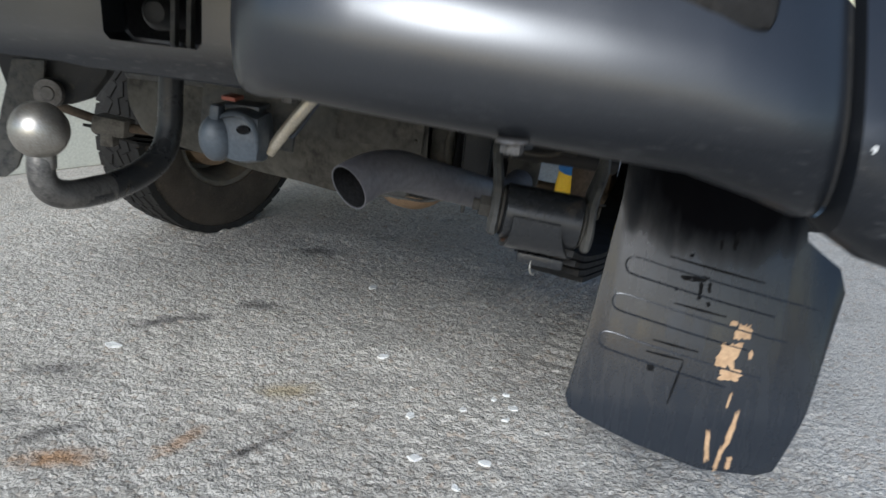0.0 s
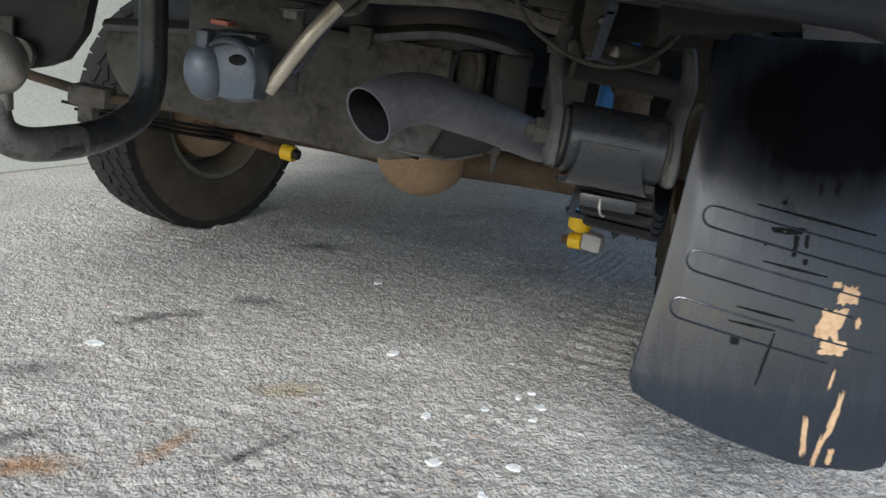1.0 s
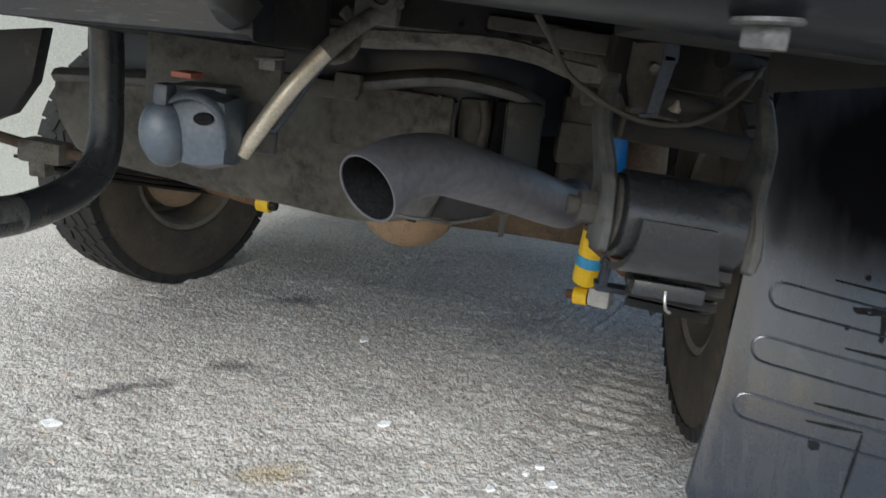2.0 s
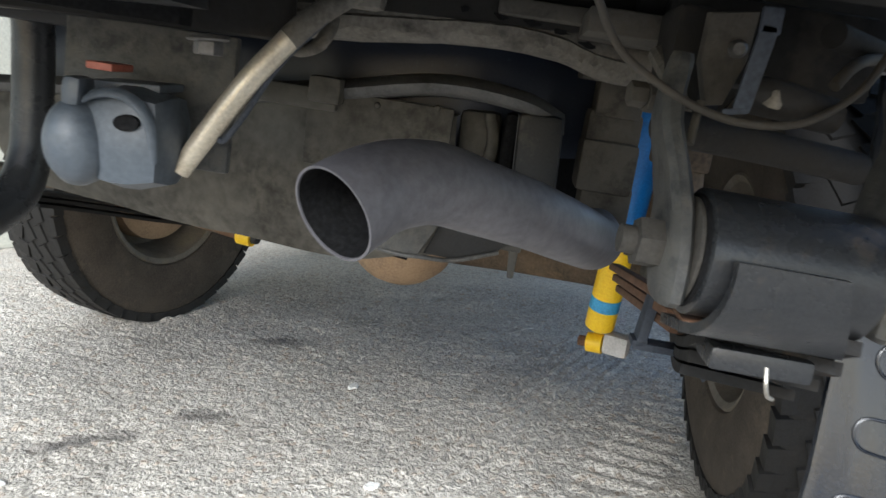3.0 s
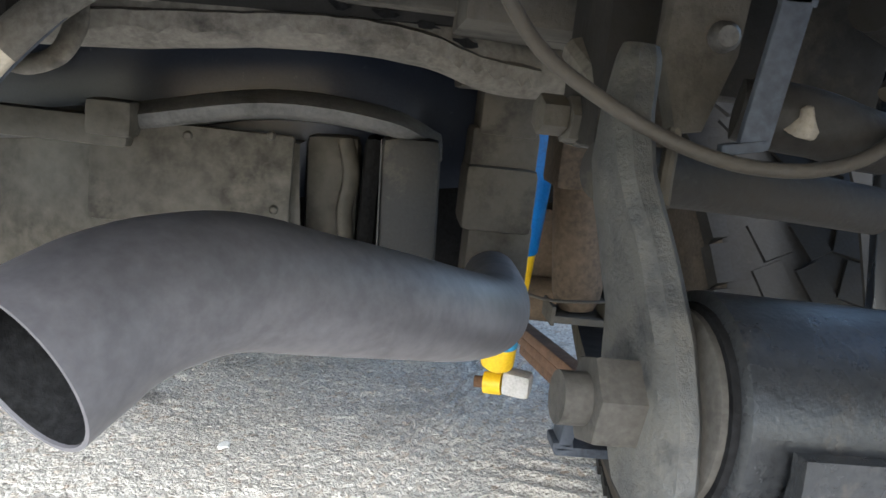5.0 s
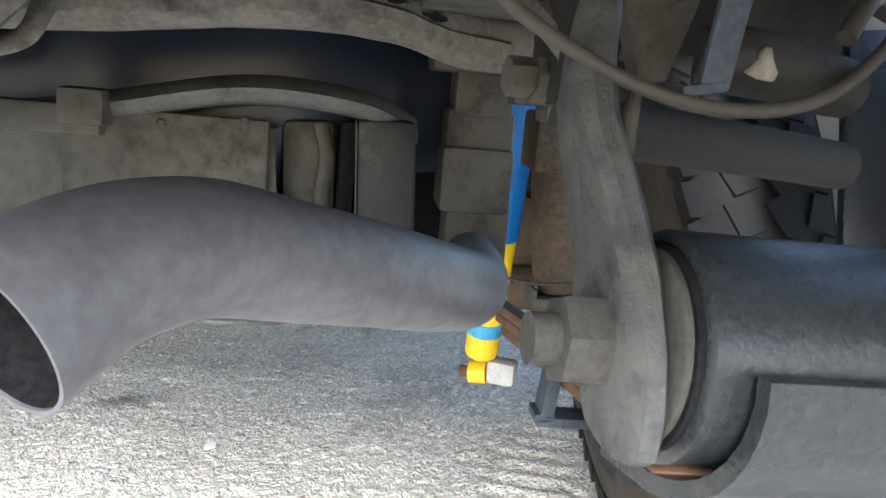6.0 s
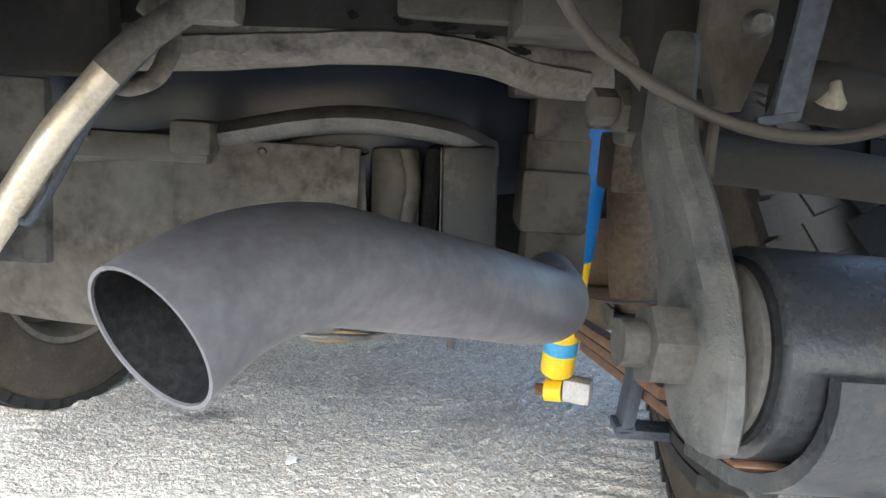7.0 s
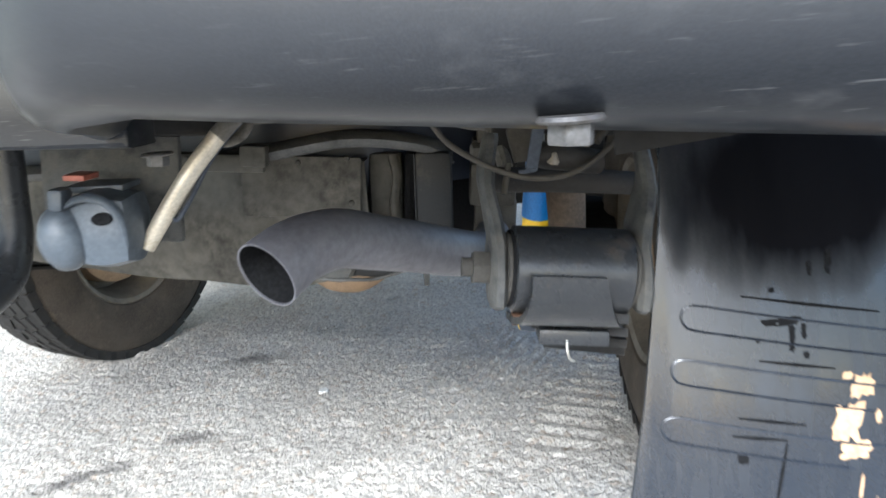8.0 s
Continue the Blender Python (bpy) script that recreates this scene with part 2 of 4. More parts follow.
def flap_rubber():
    """Black rubber: the bumper's dark reflection painted near its top, pale streaks that run down it, a paler lower
    part.
    """
    m = M_flap
    n, l = m.node_tree.nodes, m.node_tree.links
    b = n["Principled BSDF"]
    co = n.new("ShaderNodeTexCoord")
    mp = n.new("ShaderNodeMapping")
    mp.inputs["Scale"].default_value = (60, 60, 5)
    l.new(co.outputs["Object"], mp.inputs["Vector"])
    streak = n.new("ShaderNodeTexNoise")
    streak.inputs["Scale"].default_value, streak.inputs["Detail"].default_value = 1.0, 6
    l.new(mp.outputs["Vector"], streak.inputs["Vector"])
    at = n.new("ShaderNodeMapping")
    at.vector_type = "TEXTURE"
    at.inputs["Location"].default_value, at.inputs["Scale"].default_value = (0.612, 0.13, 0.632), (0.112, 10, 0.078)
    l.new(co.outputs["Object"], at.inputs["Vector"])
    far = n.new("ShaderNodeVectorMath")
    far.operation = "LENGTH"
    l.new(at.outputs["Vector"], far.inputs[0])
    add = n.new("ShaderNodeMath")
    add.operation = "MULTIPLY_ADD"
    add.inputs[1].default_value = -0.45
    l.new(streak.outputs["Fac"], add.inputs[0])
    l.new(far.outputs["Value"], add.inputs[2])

    def ramp(src, lo, hi, a, c):
        r = n.new("ShaderNodeMapRange")
        for k, v in zip(("From Min", "From Max", "To Min", "To Max"), (lo, hi, a, c)):
            r.inputs[k].default_value = v
        l.new(src, r.inputs["Value"])
        return r.outputs["Result"]

    def mix(fac, a, c):
        x = n.new("ShaderNodeMix")
        x.data_type = "RGBA"
        l.new(fac, x.inputs["Factor"])
        l.new(a, x.inputs["A"])
        x.inputs["B"].default_value = (*c, 1)
        return x.outputs["Result"]

    # mask of the bumper's dark underside, its reflection painted into the rubber
    matt_black = ramp(add.outputs["Value"], 1.0, 0.45, 0.0, 1.0)
    old = b.inputs["Base Color"].links[0].from_socket
    c = mix(ramp(streak.outputs["Fac"], 0.56, 0.75, 0.0, 0.5), old, (0.018, 0.024, 0.034))
    sep = n.new("ShaderNodeSeparateXYZ")
    l.new(co.outputs["Object"], sep.inputs["Vector"])
    low = n.new("ShaderNodeMath")
    low.operation = "MULTIPLY_ADD"
    low.inputs[1].default_value = 0.22
    l.new(streak.outputs["Fac"], low.inputs[0])
    l.new(sep.outputs["Z"], low.inputs[2])
    c = mix(ramp(low.outputs["Value"], 0.58, 0.40, 0.0, 0.85), c, (0.017, 0.022, 0.030))
    l.new(mix(matt_black, c, (0.004, 0.004, 0.005)), b.inputs["Base Color"])
    rough = n.new("ShaderNodeMath")
    rough.operation = "ADD"
    l.new(ramp(streak.outputs["Fac"], 0.3, 0.7, 0.14, 0.36), rough.inputs[0])
    l.new(ramp(add.outputs["Value"], 1.0, 0.45, 0.0, 0.5), rough.inputs[1])
    l.new(rough.outputs["Value"], b.inputs["Roughness"])
    l.new(ramp(add.outputs["Value"], 1.0, 0.45, 0.6, 0.05), b.inputs["Specular IOR Level"])


flap_rubber()


def scuffs_and_lip_shade():
    """Fine pale scratches along the bumper's lower lip, and shade painted into that lip."""
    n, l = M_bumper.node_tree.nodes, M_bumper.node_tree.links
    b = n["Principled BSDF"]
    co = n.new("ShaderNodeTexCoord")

    def ramp(src, lo, hi, a, c):
        r = n.new("ShaderNodeMapRange")
        for k, v in zip(("From Min", "From Max", "To Min", "To Max"), (lo, hi, a, c)):
            r.inputs[k].default_value = v
        l.new(src, r.inputs["Value"])
        return r.outputs["Result"]

    def scratch(turn, size, lo, hi):
        mp = n.new("ShaderNodeMapping")
        mp.inputs["Rotation"].default_value, mp.inputs["Scale"].default_value = (0, radians(turn), 0), size
        l.new(co.outputs["Object"], mp.inputs["Vector"])
        t = n.new("ShaderNodeTexNoise")
        t.inputs["Scale"].default_value, t.inputs["Detail"].default_value = 1.0, 4
        l.new(mp.outputs["Vector"], t.inputs["Vector"])
        return ramp(t.outputs["Fac"], lo, hi, 0.0, 1.0)

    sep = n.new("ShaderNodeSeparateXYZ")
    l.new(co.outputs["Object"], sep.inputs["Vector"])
    fac = None
    for s in (scratch(8, (45, 150, 520), 0.63, 0.72), scratch(-25, (25, 120, 300), 0.68, 0.74), scratch(5, (30, 30, 60), 0.60, 0.85)):
        if fac is None:
            fac = s
        else:
            m = n.new("ShaderNodeMath")
            m.operation = "MAXIMUM"
            l.new(fac, m.inputs[0])
            l.new(s, m.inputs[1])
            fac = m.outputs["Value"]
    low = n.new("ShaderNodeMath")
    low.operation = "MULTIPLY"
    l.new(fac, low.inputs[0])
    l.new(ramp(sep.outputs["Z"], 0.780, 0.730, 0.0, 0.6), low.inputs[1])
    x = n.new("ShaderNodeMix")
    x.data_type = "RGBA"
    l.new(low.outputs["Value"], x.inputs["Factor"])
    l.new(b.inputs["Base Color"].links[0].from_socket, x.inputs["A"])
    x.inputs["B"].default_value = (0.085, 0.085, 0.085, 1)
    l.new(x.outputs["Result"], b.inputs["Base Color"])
    # the lip's shade is set by hand: specular low there, higher on the face
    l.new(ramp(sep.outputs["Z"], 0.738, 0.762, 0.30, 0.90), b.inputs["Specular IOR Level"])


scuffs_and_lip_shade()


# ---- builders ----
def empty(name, parent=None):
    ob = new(name)
    ob.parent = parent
    return ob


def part(name, bm, mat, parent=None, label="", smooth=True):
    """Link a bmesh as one mesh object under a thing or a part."""
    bmesh.ops.recalc_face_normals(bm, faces=bm.faces)
    me = bpy.data.meshes.new(name)
    if smooth:
        for f in bm.faces:
            f.smooth = True
        for e in bm.edges:
            if len(e.link_faces) == 2 and e.calc_face_angle(0) > 0.62:
                e.smooth = False
    bm.to_mesh(me)
    bm.free()
    me.materials.append(mat)
    ob = new(name, me)
    ob.parent = parent
    if label:
        tagged(ob, label)
    return ob


def merged(*bms):
    out = bmesh.new()
    for b in bms:
        me = bpy.data.meshes.new("tmp")
        b.to_mesh(me)
        b.free()
        out.from_mesh(me)
        bpy.data.meshes.remove(me)
    return out


def spline(points, steps=6):
    """A smooth line through the points (Catmull-Rom)."""
    p = [Vector(q) for q in points]
    p = [2 * p[0] - p[1]] + p + [2 * p[-1] - p[-2]]
    out = []
    for i in range(1, len(p) - 2):
        a, b, c, d = p[i - 1:i + 3]
        for k in range(steps):
            t = k / steps
            out.append(0.5 * ((2 * b) + (c - a) * t + (2 * a - 5 * b + 4 * c - d) * t * t + (3 * b - a - 3 * c + d) * t ** 3))
    out.append(p[-2])
    return out


def tube(points, radius, seg=20, steps=6, hollow=0.0, caps=True, squash=(1, 1)):
    """A round bar along a smooth line; radius: one number or one a point; hollow: wall thickness, open at the first end."""
    line = spline(points, steps) if steps > 1 else [Vector(q) for q in points]
    radii = radius if isinstance(radius, (list, tuple)) else [radius] * len(points)
    bm = bmesh.new()
    rings = []
    ref = None
    for i, q in enumerate(line):
        way = (line[min(i + 1, len(line) - 1)] - line[max(i - 1, 0)]).normalized()
        if ref is None:
            ref = way.orthogonal().normalized()
        ref = (ref - way * ref.dot(way)).normalized()
        side = way.cross(ref)
        u = i / max(1, len(line) - 1) * (len(radii) - 1)
        k = min(int(u), len(radii) - 2)
        r = radii[k] + (radii[k + 1] - radii[k]) * (u - k)
        rings.append((q, ref.copy(), side, r))
    loops = [[bm.verts.new(q + a * (r * squash[0] * math.cos(t)) + s * (r * squash[1] * math.sin(t))) for t in (2 * math.pi * j / seg for j in range(seg))] for q, a, s, r in rings]
    if hollow:
        inner = [[bm.verts.new(q + a * ((r - hollow) * math.cos(t)) + s * ((r - hollow) * math.sin(t))) for t in (2 * math.pi * j / seg for j in range(seg))] for q, a, s, r in rings]
    for a, b in zip(loops, loops[1:]):
        for j in range(seg):
            bm.faces.new((a[j], a[(j + 1) % seg], b[(j + 1) % seg], b[j]))
    if hollow:
        for a, b in zip(inner, inner[1:]):
            for j in range(seg):
                bm.faces.new((a[j], b[j], b[(j + 1) % seg], a[(j + 1) % seg]))
        for j in range(seg):
            bm.faces.new((loops[0][j], inner[0][j], inner[0][(j + 1) % seg], loops[0][(j + 1) % seg]))
            bm.faces.new((loops[-1][j], loops[-1][(j + 1) % seg], inner[-1][(j + 1) % seg], inner[-1][j]))
    elif caps:
        bm.faces.new(loops[0])
        bm.faces.new(loops[-1])
    return bm


LEAN = 6.0


def box(centre, size, ry=LEAN, rz=0.0, rx=0.0, bevel=0.003, taper=None):
    """A bevelled block; taper: scale of its lower end in x and y."""
    bm = bmesh.new()
    bmesh.ops.create_cube(bm, size=1)
    for v in bm.verts:
        v.co = Vector((v.co.x * size[0], v.co.y * size[1], v.co.z * size[2]))
        if taper and v.co.z < 0:
            v.co.x, v.co.y = v.co.x * taper[0], v.co.y * taper[1]
    if bevel:
        bmesh.ops.bevel(bm, geom=bm.edges[:], offset=bevel, segments=2, profile=0.6, affect="EDGES")
    bm.transform(pose(*centre, rx, ry, rz))
    return bm


def prism(outline, thick, m, bevel=0.0):
    """A plate: outline in the plane x, y, made thick along z, and set at the pose m."""
    bm = bmesh.new()
    lo = [bm.verts.new((x, y, -thick / 2)) for x, y in outline]
    hi = [bm.verts.new((x, y, thick / 2)) for x, y in outline]
    n = len(outline)
    bm.faces.new(lo[::-1])
    bm.faces.new(hi)
    for i in range(n):
        bm.faces.new((lo[i], lo[(i + 1) % n], hi[(i + 1) % n], hi[i]))
    if bevel:
        edges = [e for e in bm.edges if abs(e.verts[0].co.z - e.verts[1].co.z) < 1e-6]
        bmesh.ops.bevel(bm, geom=edges, offset=bevel, segments=2, profile=0.6, affect="EDGES")
    bm.transform(m)
    return bm


def lathe(profile, m, seg=48):
    """A round body: profile of (radius, height) turned about z, set at the pose m."""
    bm = bmesh.new()
    rings = [[bm.verts.new((r * math.cos(2 * math.pi * j / seg), r * math.sin(2 * math.pi * j / seg), h)) for j in range(seg)] if r > 1e-5 else [bm.verts.new((0, 0, h))] for r, h in profile]
    for a, b in zip(rings, rings[1:]):
        for j in range(seg):
            k = (j + 1) % seg
            if len(a) == 1 and len(b) > 1:
                bm.faces.new((a[0], b[j], b[k]))
            elif len(b) == 1 and len(a) > 1:
                bm.faces.new((a[j], b[0], a[k]))
            elif len(a) > 1:
                bm.faces.new((a[j], b[j], b[k], a[k]))
    bm.transform(m)
    return bm


def along(origin, way):
    """The pose at origin whose z points along way."""
    return Matrix.Translation(origin) @ Vector(way).to_track_quat("Z", "Y").to_matrix().to_4x4()


def sheet(rows):
    """A skin over rows of points."""
    bm = bmesh.new()
    grid = [[bm.verts.new(p) for p in row] for row in rows]
    for a, b in zip(grid, grid[1:]):
        for i in range(len(a) - 1):
            bm.faces.new((a[i], a[i + 1], b[i + 1], b[i]))
    return bm


def shell(bm, thick):
    """Give a skin thickness."""
    bmesh.ops.recalc_face_normals(bm, faces=bm.faces)
    bmesh.ops.solidify(bm, geom=bm.faces[:], thickness=thick)
    return bm


def roughen(bm, size, amount, seed=0.0):
    for v in bm.verts:
        v.co += noise.noise_vector(v.co * size + Vector((seed, seed, seed))) * amount
    return bm


def hexagon(r, turn=0.0):
    return [(r * math.cos(math.pi / 3 * k + turn), r * math.sin(math.pi / 3 * k + turn)) for k in range(6)]


# ---- ground and wall ----
def lines(lo, hi, step, far):
    core = [lo + step * i for i in range(int((hi - lo) / step) + 1)]
    out = [0.05 * 1.6 ** i for i in range(1, 40) if 0.05 * 1.6 ** i < far]
    return [lo - d for d in reversed(out)] + core + [core[-1] + d for d in out]


def build_ground():
    xs, ys = lines(-1.25, 1.05, 0.0075, 900), lines(-0.45, 2.3, 0.0075, 900)
    verts = []
    c, s = math.cos(radians(24)), math.sin(radians(24))
    for y in ys:
        for x in xs:
            z = 0.0
            if -1.3 < x < 1.1 and -0.5 < y < 2.35:
                p = Vector((x, y, 0))
                q = Vector((x * 0.8, y * 1.15, 0))
                z = 0.0040 * noise.noise(q * 42) + 0.0050 * noise.noise(q * 96) + 0.005 * noise.noise(p * 8) - 0.016 * max(0, noise.noise(q * 19) - 0.38)
                u, v = (x - 0.6) * c - (y - 1.25) * s, (x - 0.6) * s + (y - 1.25) * c
                edge = min(1, max(0, (0.080 - abs(u - 0.005)) / 0.02)) * min(1, max(0, (0.42 - abs(v - 0.05)) / 0.06))
                if edge > 0:
                    bar = 0.5 + 0.5 * math.sin(v * 2 * math.pi / 0.052 + 0.6 * noise.noise(p * 12))
                    z = z * (1 - 0.75 * edge) + edge * (0.0100 * max(0, bar - 0.1 - 0.25 * noise.noise(p * 17)) ** 0.8 - 0.003)
                lane = min(1, max(0, (0.13 - abs(u + 0.25)) / 0.05)) * min(1, max(0, (0.62 - abs(v)) / 0.15))
                z += lane * 0.0034 * math.sin(u * 2 * math.pi / 0.03 + 1.2 * noise.noise(p * 7))
            verts.append((x, y, z))
    w = len(xs)
    faces = [(j * w + i, j * w + i + 1, (j + 1) * w + i + 1, (j + 1) * w + i) for j in range(len(ys) - 1) for i in range(w - 1)]
    me = bpy.data.meshes.new("ground")
    me.from_pydata(verts, [], faces)
    me.polygons.foreach_set("use_smooth", [True] * len(faces))
    me.materials.append(M_ground)
    return tagged(new("ground", me), "rough grey concrete yard with coarse pale aggregate and stains", "ground", kind="structure")


ground = build_ground()
wall_dir = Vector((0.553, 0.833, 0))
wall_mid = Vector((-1.66, 2.30, 0)) + wall_dir * 1.0
wall = part("wall_west", box((wall_mid.x - 0.10 * 0.833, wall_mid.y + 0.10 * 0.553, 1.5), (0.2, 9.0, 3.0), ry=0, rz=-33.6, bevel=0.01), M_wall)
tagged(wall, "pale grey-green rendered wall beside the yard", "wall", kind="structure")


def chip(x, y, r, seed):
    rnd = random.Random(seed)
    pts = [(r * rnd.uniform(0.50, 1.25) * math.cos(a), r * rnd.uniform(0.40, 0.95) * math.sin(a)) for a in (2 * math.pi * k / 14 for k in range(14))]
    ob = part("plaster_chip", roughen(prism(pts, 0.005, pose(x, y, 0.0022, 0, 0, rnd.uniform(0, 360)), bevel=0.0012), 150, 0.0018), M_white, smooth=False)
    return tagged(ob, "small white plaster chip pressed into the concrete", "plaster chip", "white chips on the ground")


CHIPS = [(-0.054, 1.316, 0.018), (0.068, 0.879, 0.014), (0.179, 0.626, 0.013), (0.281, 0.675, 0.011), (0.383, 0.706, 0.013), (0.345, 0.488, 0.012), (-0.549, 0.778, 0.020),
         (0.340, 0.735, 0.008), (0.365, 0.762, 0.008), (0.215, 0.475, 0.014), (0.372, 0.655, 0.008), (0.30, 0.40, 0.010)]
for i, (x, y, r) in enumerate(CHIPS):
    chip(x, y, r, i + 5)

# ---- vehicle ----
vehicle = tagged(empty("off_road_vehicle"), "dark grey lifted off-road vehicle seen from beneath its rear bumper", "vehicle")


def lower_edge(x):
    """Height of the bumper's lower edge."""
    return 0.743 - 0.10 * (x - 0.18) - 0.55 * max(0, x - 0.50) ** 1.35


def bumper_rows(stations, profile):
    rows = []
    for x, y0, dz in stations:
        rows.append([(x + dx * 0.02, y0 + py, lower_edge(x) + dz + pz) for dx, (py, pz) in zip([0] * len(profile), profile)])
    return rows


RIGHT_PROFILE = [(0.055, 0.012), (0.03, 0.001), (0.012, -0.002), (0.0, 0.0), (-0.013, 0.003), (-0.025, 0.010), (-0.033, 0.020), (-0.038, 0.033), (-0.0405, 0.050), (-0.0398, 0.064), (-0.0365, 0.080), (-0.0300, 0.096), (-0.0210, 0.114), (-0.0095, 0.135), (0.005, 0.16), (0.027, 0.195), (0.065, 0.24), (0.12, 0.27)]
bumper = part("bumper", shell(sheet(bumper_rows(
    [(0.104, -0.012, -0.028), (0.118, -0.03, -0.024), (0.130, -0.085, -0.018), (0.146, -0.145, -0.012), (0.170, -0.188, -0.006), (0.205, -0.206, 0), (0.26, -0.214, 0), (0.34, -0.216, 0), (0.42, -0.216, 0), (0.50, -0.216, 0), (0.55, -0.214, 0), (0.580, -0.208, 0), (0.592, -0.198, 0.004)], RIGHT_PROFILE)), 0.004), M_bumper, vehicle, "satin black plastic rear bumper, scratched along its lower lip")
part("bumper_corner", shell(sheet(bumper_rows(
    [(0.598, -0.190, 0.004), (0.602, -0.209, 0.0), (0.63, -0.213, -0.004), (0.67, -0.213, 0.004), (0.71, -0.208, 0.018), (0.75, -0.19, 0.034), (0.785, -0.14, 0.05), (0.80, -0.05, 0.06), (0.805, 0.05, 0.06)], RIGHT_PROFILE)), 0.004), M_bumper, bumper, "black bumper corner flecked with white paint specks")
rnd = random.Random(3)
specks = merged(*[box((0.605 + rnd.uniform(0.0, 0.02), -0.2600 + rnd.uniform(0, 0.001), 0.74 + rnd.uniform(0, 0.14)), (rnd.uniform(0.001, 0.004), 0.001, rnd.uniform(0.001, 0.005)), bevel=0) for k in range(26)])
tagged(part("paint_specks", specks, M_white, bumper, "white paint specks"), kind="stuff")
# middle part of the bumper, set back, with the recess over the tow bar
mid = merged(
    prism([(-0.46, 0.745), (-0.12, 0.731), (-0.09, 0.727), (0.118, 0.714), (0.118, 1.0), (0.042, 1.0), (0.042, 0.758), (0.034, 0.749), (-0.064, 0.753), (-0.073, 0.763), (-0.073, 1.0), (-0.46, 1.0)], 0.05, pose(0, 0.028, 0, 90, 0, 0), bevel=0.004),
    box((-0.0155, 0.028, 0.906), (0.112, 0.044, 0.20), ry=0, bevel=0.006))
centre = part("bumper_middle", mid, M_bumper, bumper, "set-back middle of the bumper with an open recess")
# black sheet added at the back of the recess to give its shade
part("recess_shade", box((-0.02, 0.14, 0.83), (0.20, 0.02, 0.22), bevel=0.002), M_matt_black, bumper)
part("recess_knob", lathe([(0, 0.03), (0.012, 0.028), (0.019, 0.018), (0.02, 0.0), (0.02, -0.03)], along((-0.035, 0.075, 0.785), (0, -1, 0)), 28), M_black, bumper)
for x in (-0.008, 0.010):
    part("recess_bar", box((x, 0.040, 0.78), (0.006, 0.012, 0.10), ry=3, bevel=0.002), M_shackle, bumper)
for x, z in ((0.374, 0.728), (0.098, 0.702)):
    bolt = part("bumper_bolt", merged(lathe([(0, 0.0), (0.0115, 0.0), (0.0125, 0.0015), (0.0115, 0.0025), (0.006, 0.003)], pose(x, -0.236 if x > 0.2 else 0.10, z + 0.001, 180, 0, 0)),
                prism(hexagon(0.0085), 0.008, pose(x, -0.236 if x > 0.2 else 0.10, z - 0.0055, 0, 4, 12), bevel=0.001)), M_dull, bumper, "flanged steel bolt under the bumper")
part("bumper_bracket", roughen(merged(box((0.40, -0.11, 0.726), (0.11, 0.16, 0.012), bevel=0.003), prism([(-0.035, 0.006), (0.055, 0.014), (0.03, 0.032), (-0.035, 0.034)], 0.004, pose(0.445, -0.12, 0.694, 90, 0, 0))), 30, 0.0012), M_under, bumper, "dusty sheet steel bracket behind the bumper")

# tow bar
tow = part("tow_bar", tube([(-0.225, 0.11, 0.606), (-0.226, 0.107, 0.582), (-0.224, 0.115, 0.557), (-0.215, 0.146, 0.542), (-0.201, 0.212, 0.537), (-0.188, 0.282, 0.544), (-0.178, 0.327, 0.564), (-0.173, 0.347, 0.599), (-0.171, 0.353, 0.646), (-0.168, 0.355, 0.705), (-0.168, 0.355, 0.735)],
           [0.0165, 0.0165, 0.018, 0.019, 0.020, 0.020, 0.020, 0.019, 0.0185, 0.0185, 0.0185], 28, 8), M_spring, vehicle, "black painted swan-neck tow bar worn to bare steel")
ballp = [(0.0165, -0.048), (0.0175, -0.030)] + [(0.0355 * math.sin(a), -0.0355 * math.cos(a)) for a in (radians(28 + 7.6 * k) for k in range(19))] + [(0.008, 0.0342), (0, 0.0342)]
part("tow_ball", lathe(ballp, pose(-0.225, 0.11, 0.632), 40), M_zinc, tow, "dull worn steel tow ball")
part("neck_wear", tube([(-0.225, 0.110, 0.606), (-0.226, 0.107, 0.582), (-0.224, 0.115, 0.557), (-0.215, 0.146, 0.542), (-0.201, 0.212, 0.537)], [0.0167, 0.0167, 0.0182, 0.0192, 0.0202], 28, 8, caps=False), M_wear, tow, "paint worn off to dull steel")
part("tow_mount", box((-0.16, 0.36, 0.735), (0.16, 0.09, 0.030), bevel=0.005), M_black, tow)
strap = tagged(empty("far_shackle", vehicle), "dark shackle of the far leaf spring")
part("plate", prism([(-0.600, 0.66), (-0.535, 0.66), (-0.540, 0.622), (-0.569, 0.543), (-0.612, 0.452), (-0.640, 0.430), (-0.679, 0.428), (-0.650, 0.50), (-0.633, 0.562)], 0.008, pose(0, 0.60, 0, 90, 0, 0), bevel=0.002), M_shackle, strap)
part("bracket", prism([(-0.66, 0.70), (-0.40, 0.72), (-0.425, 0.640), (-0.464, 0.593), (-0.500, 0.580), (-0.547, 0.571), (-0.58, 0.585), (-0.63, 0.60)], 0.03, pose(0, 0.63, 0, 90, 0, 0), bevel=0.006), M_black, strap)
part("pin", lathe([(0, 0.012), (0.012, 0.012), (0.014, 0.009), (0.026, 0.008), (0.028, 0.004), (0.028, -0.004)], along((-0.527, 0.59, 0.602), (0.2, -1, 0)), 28), M_dull, strap)
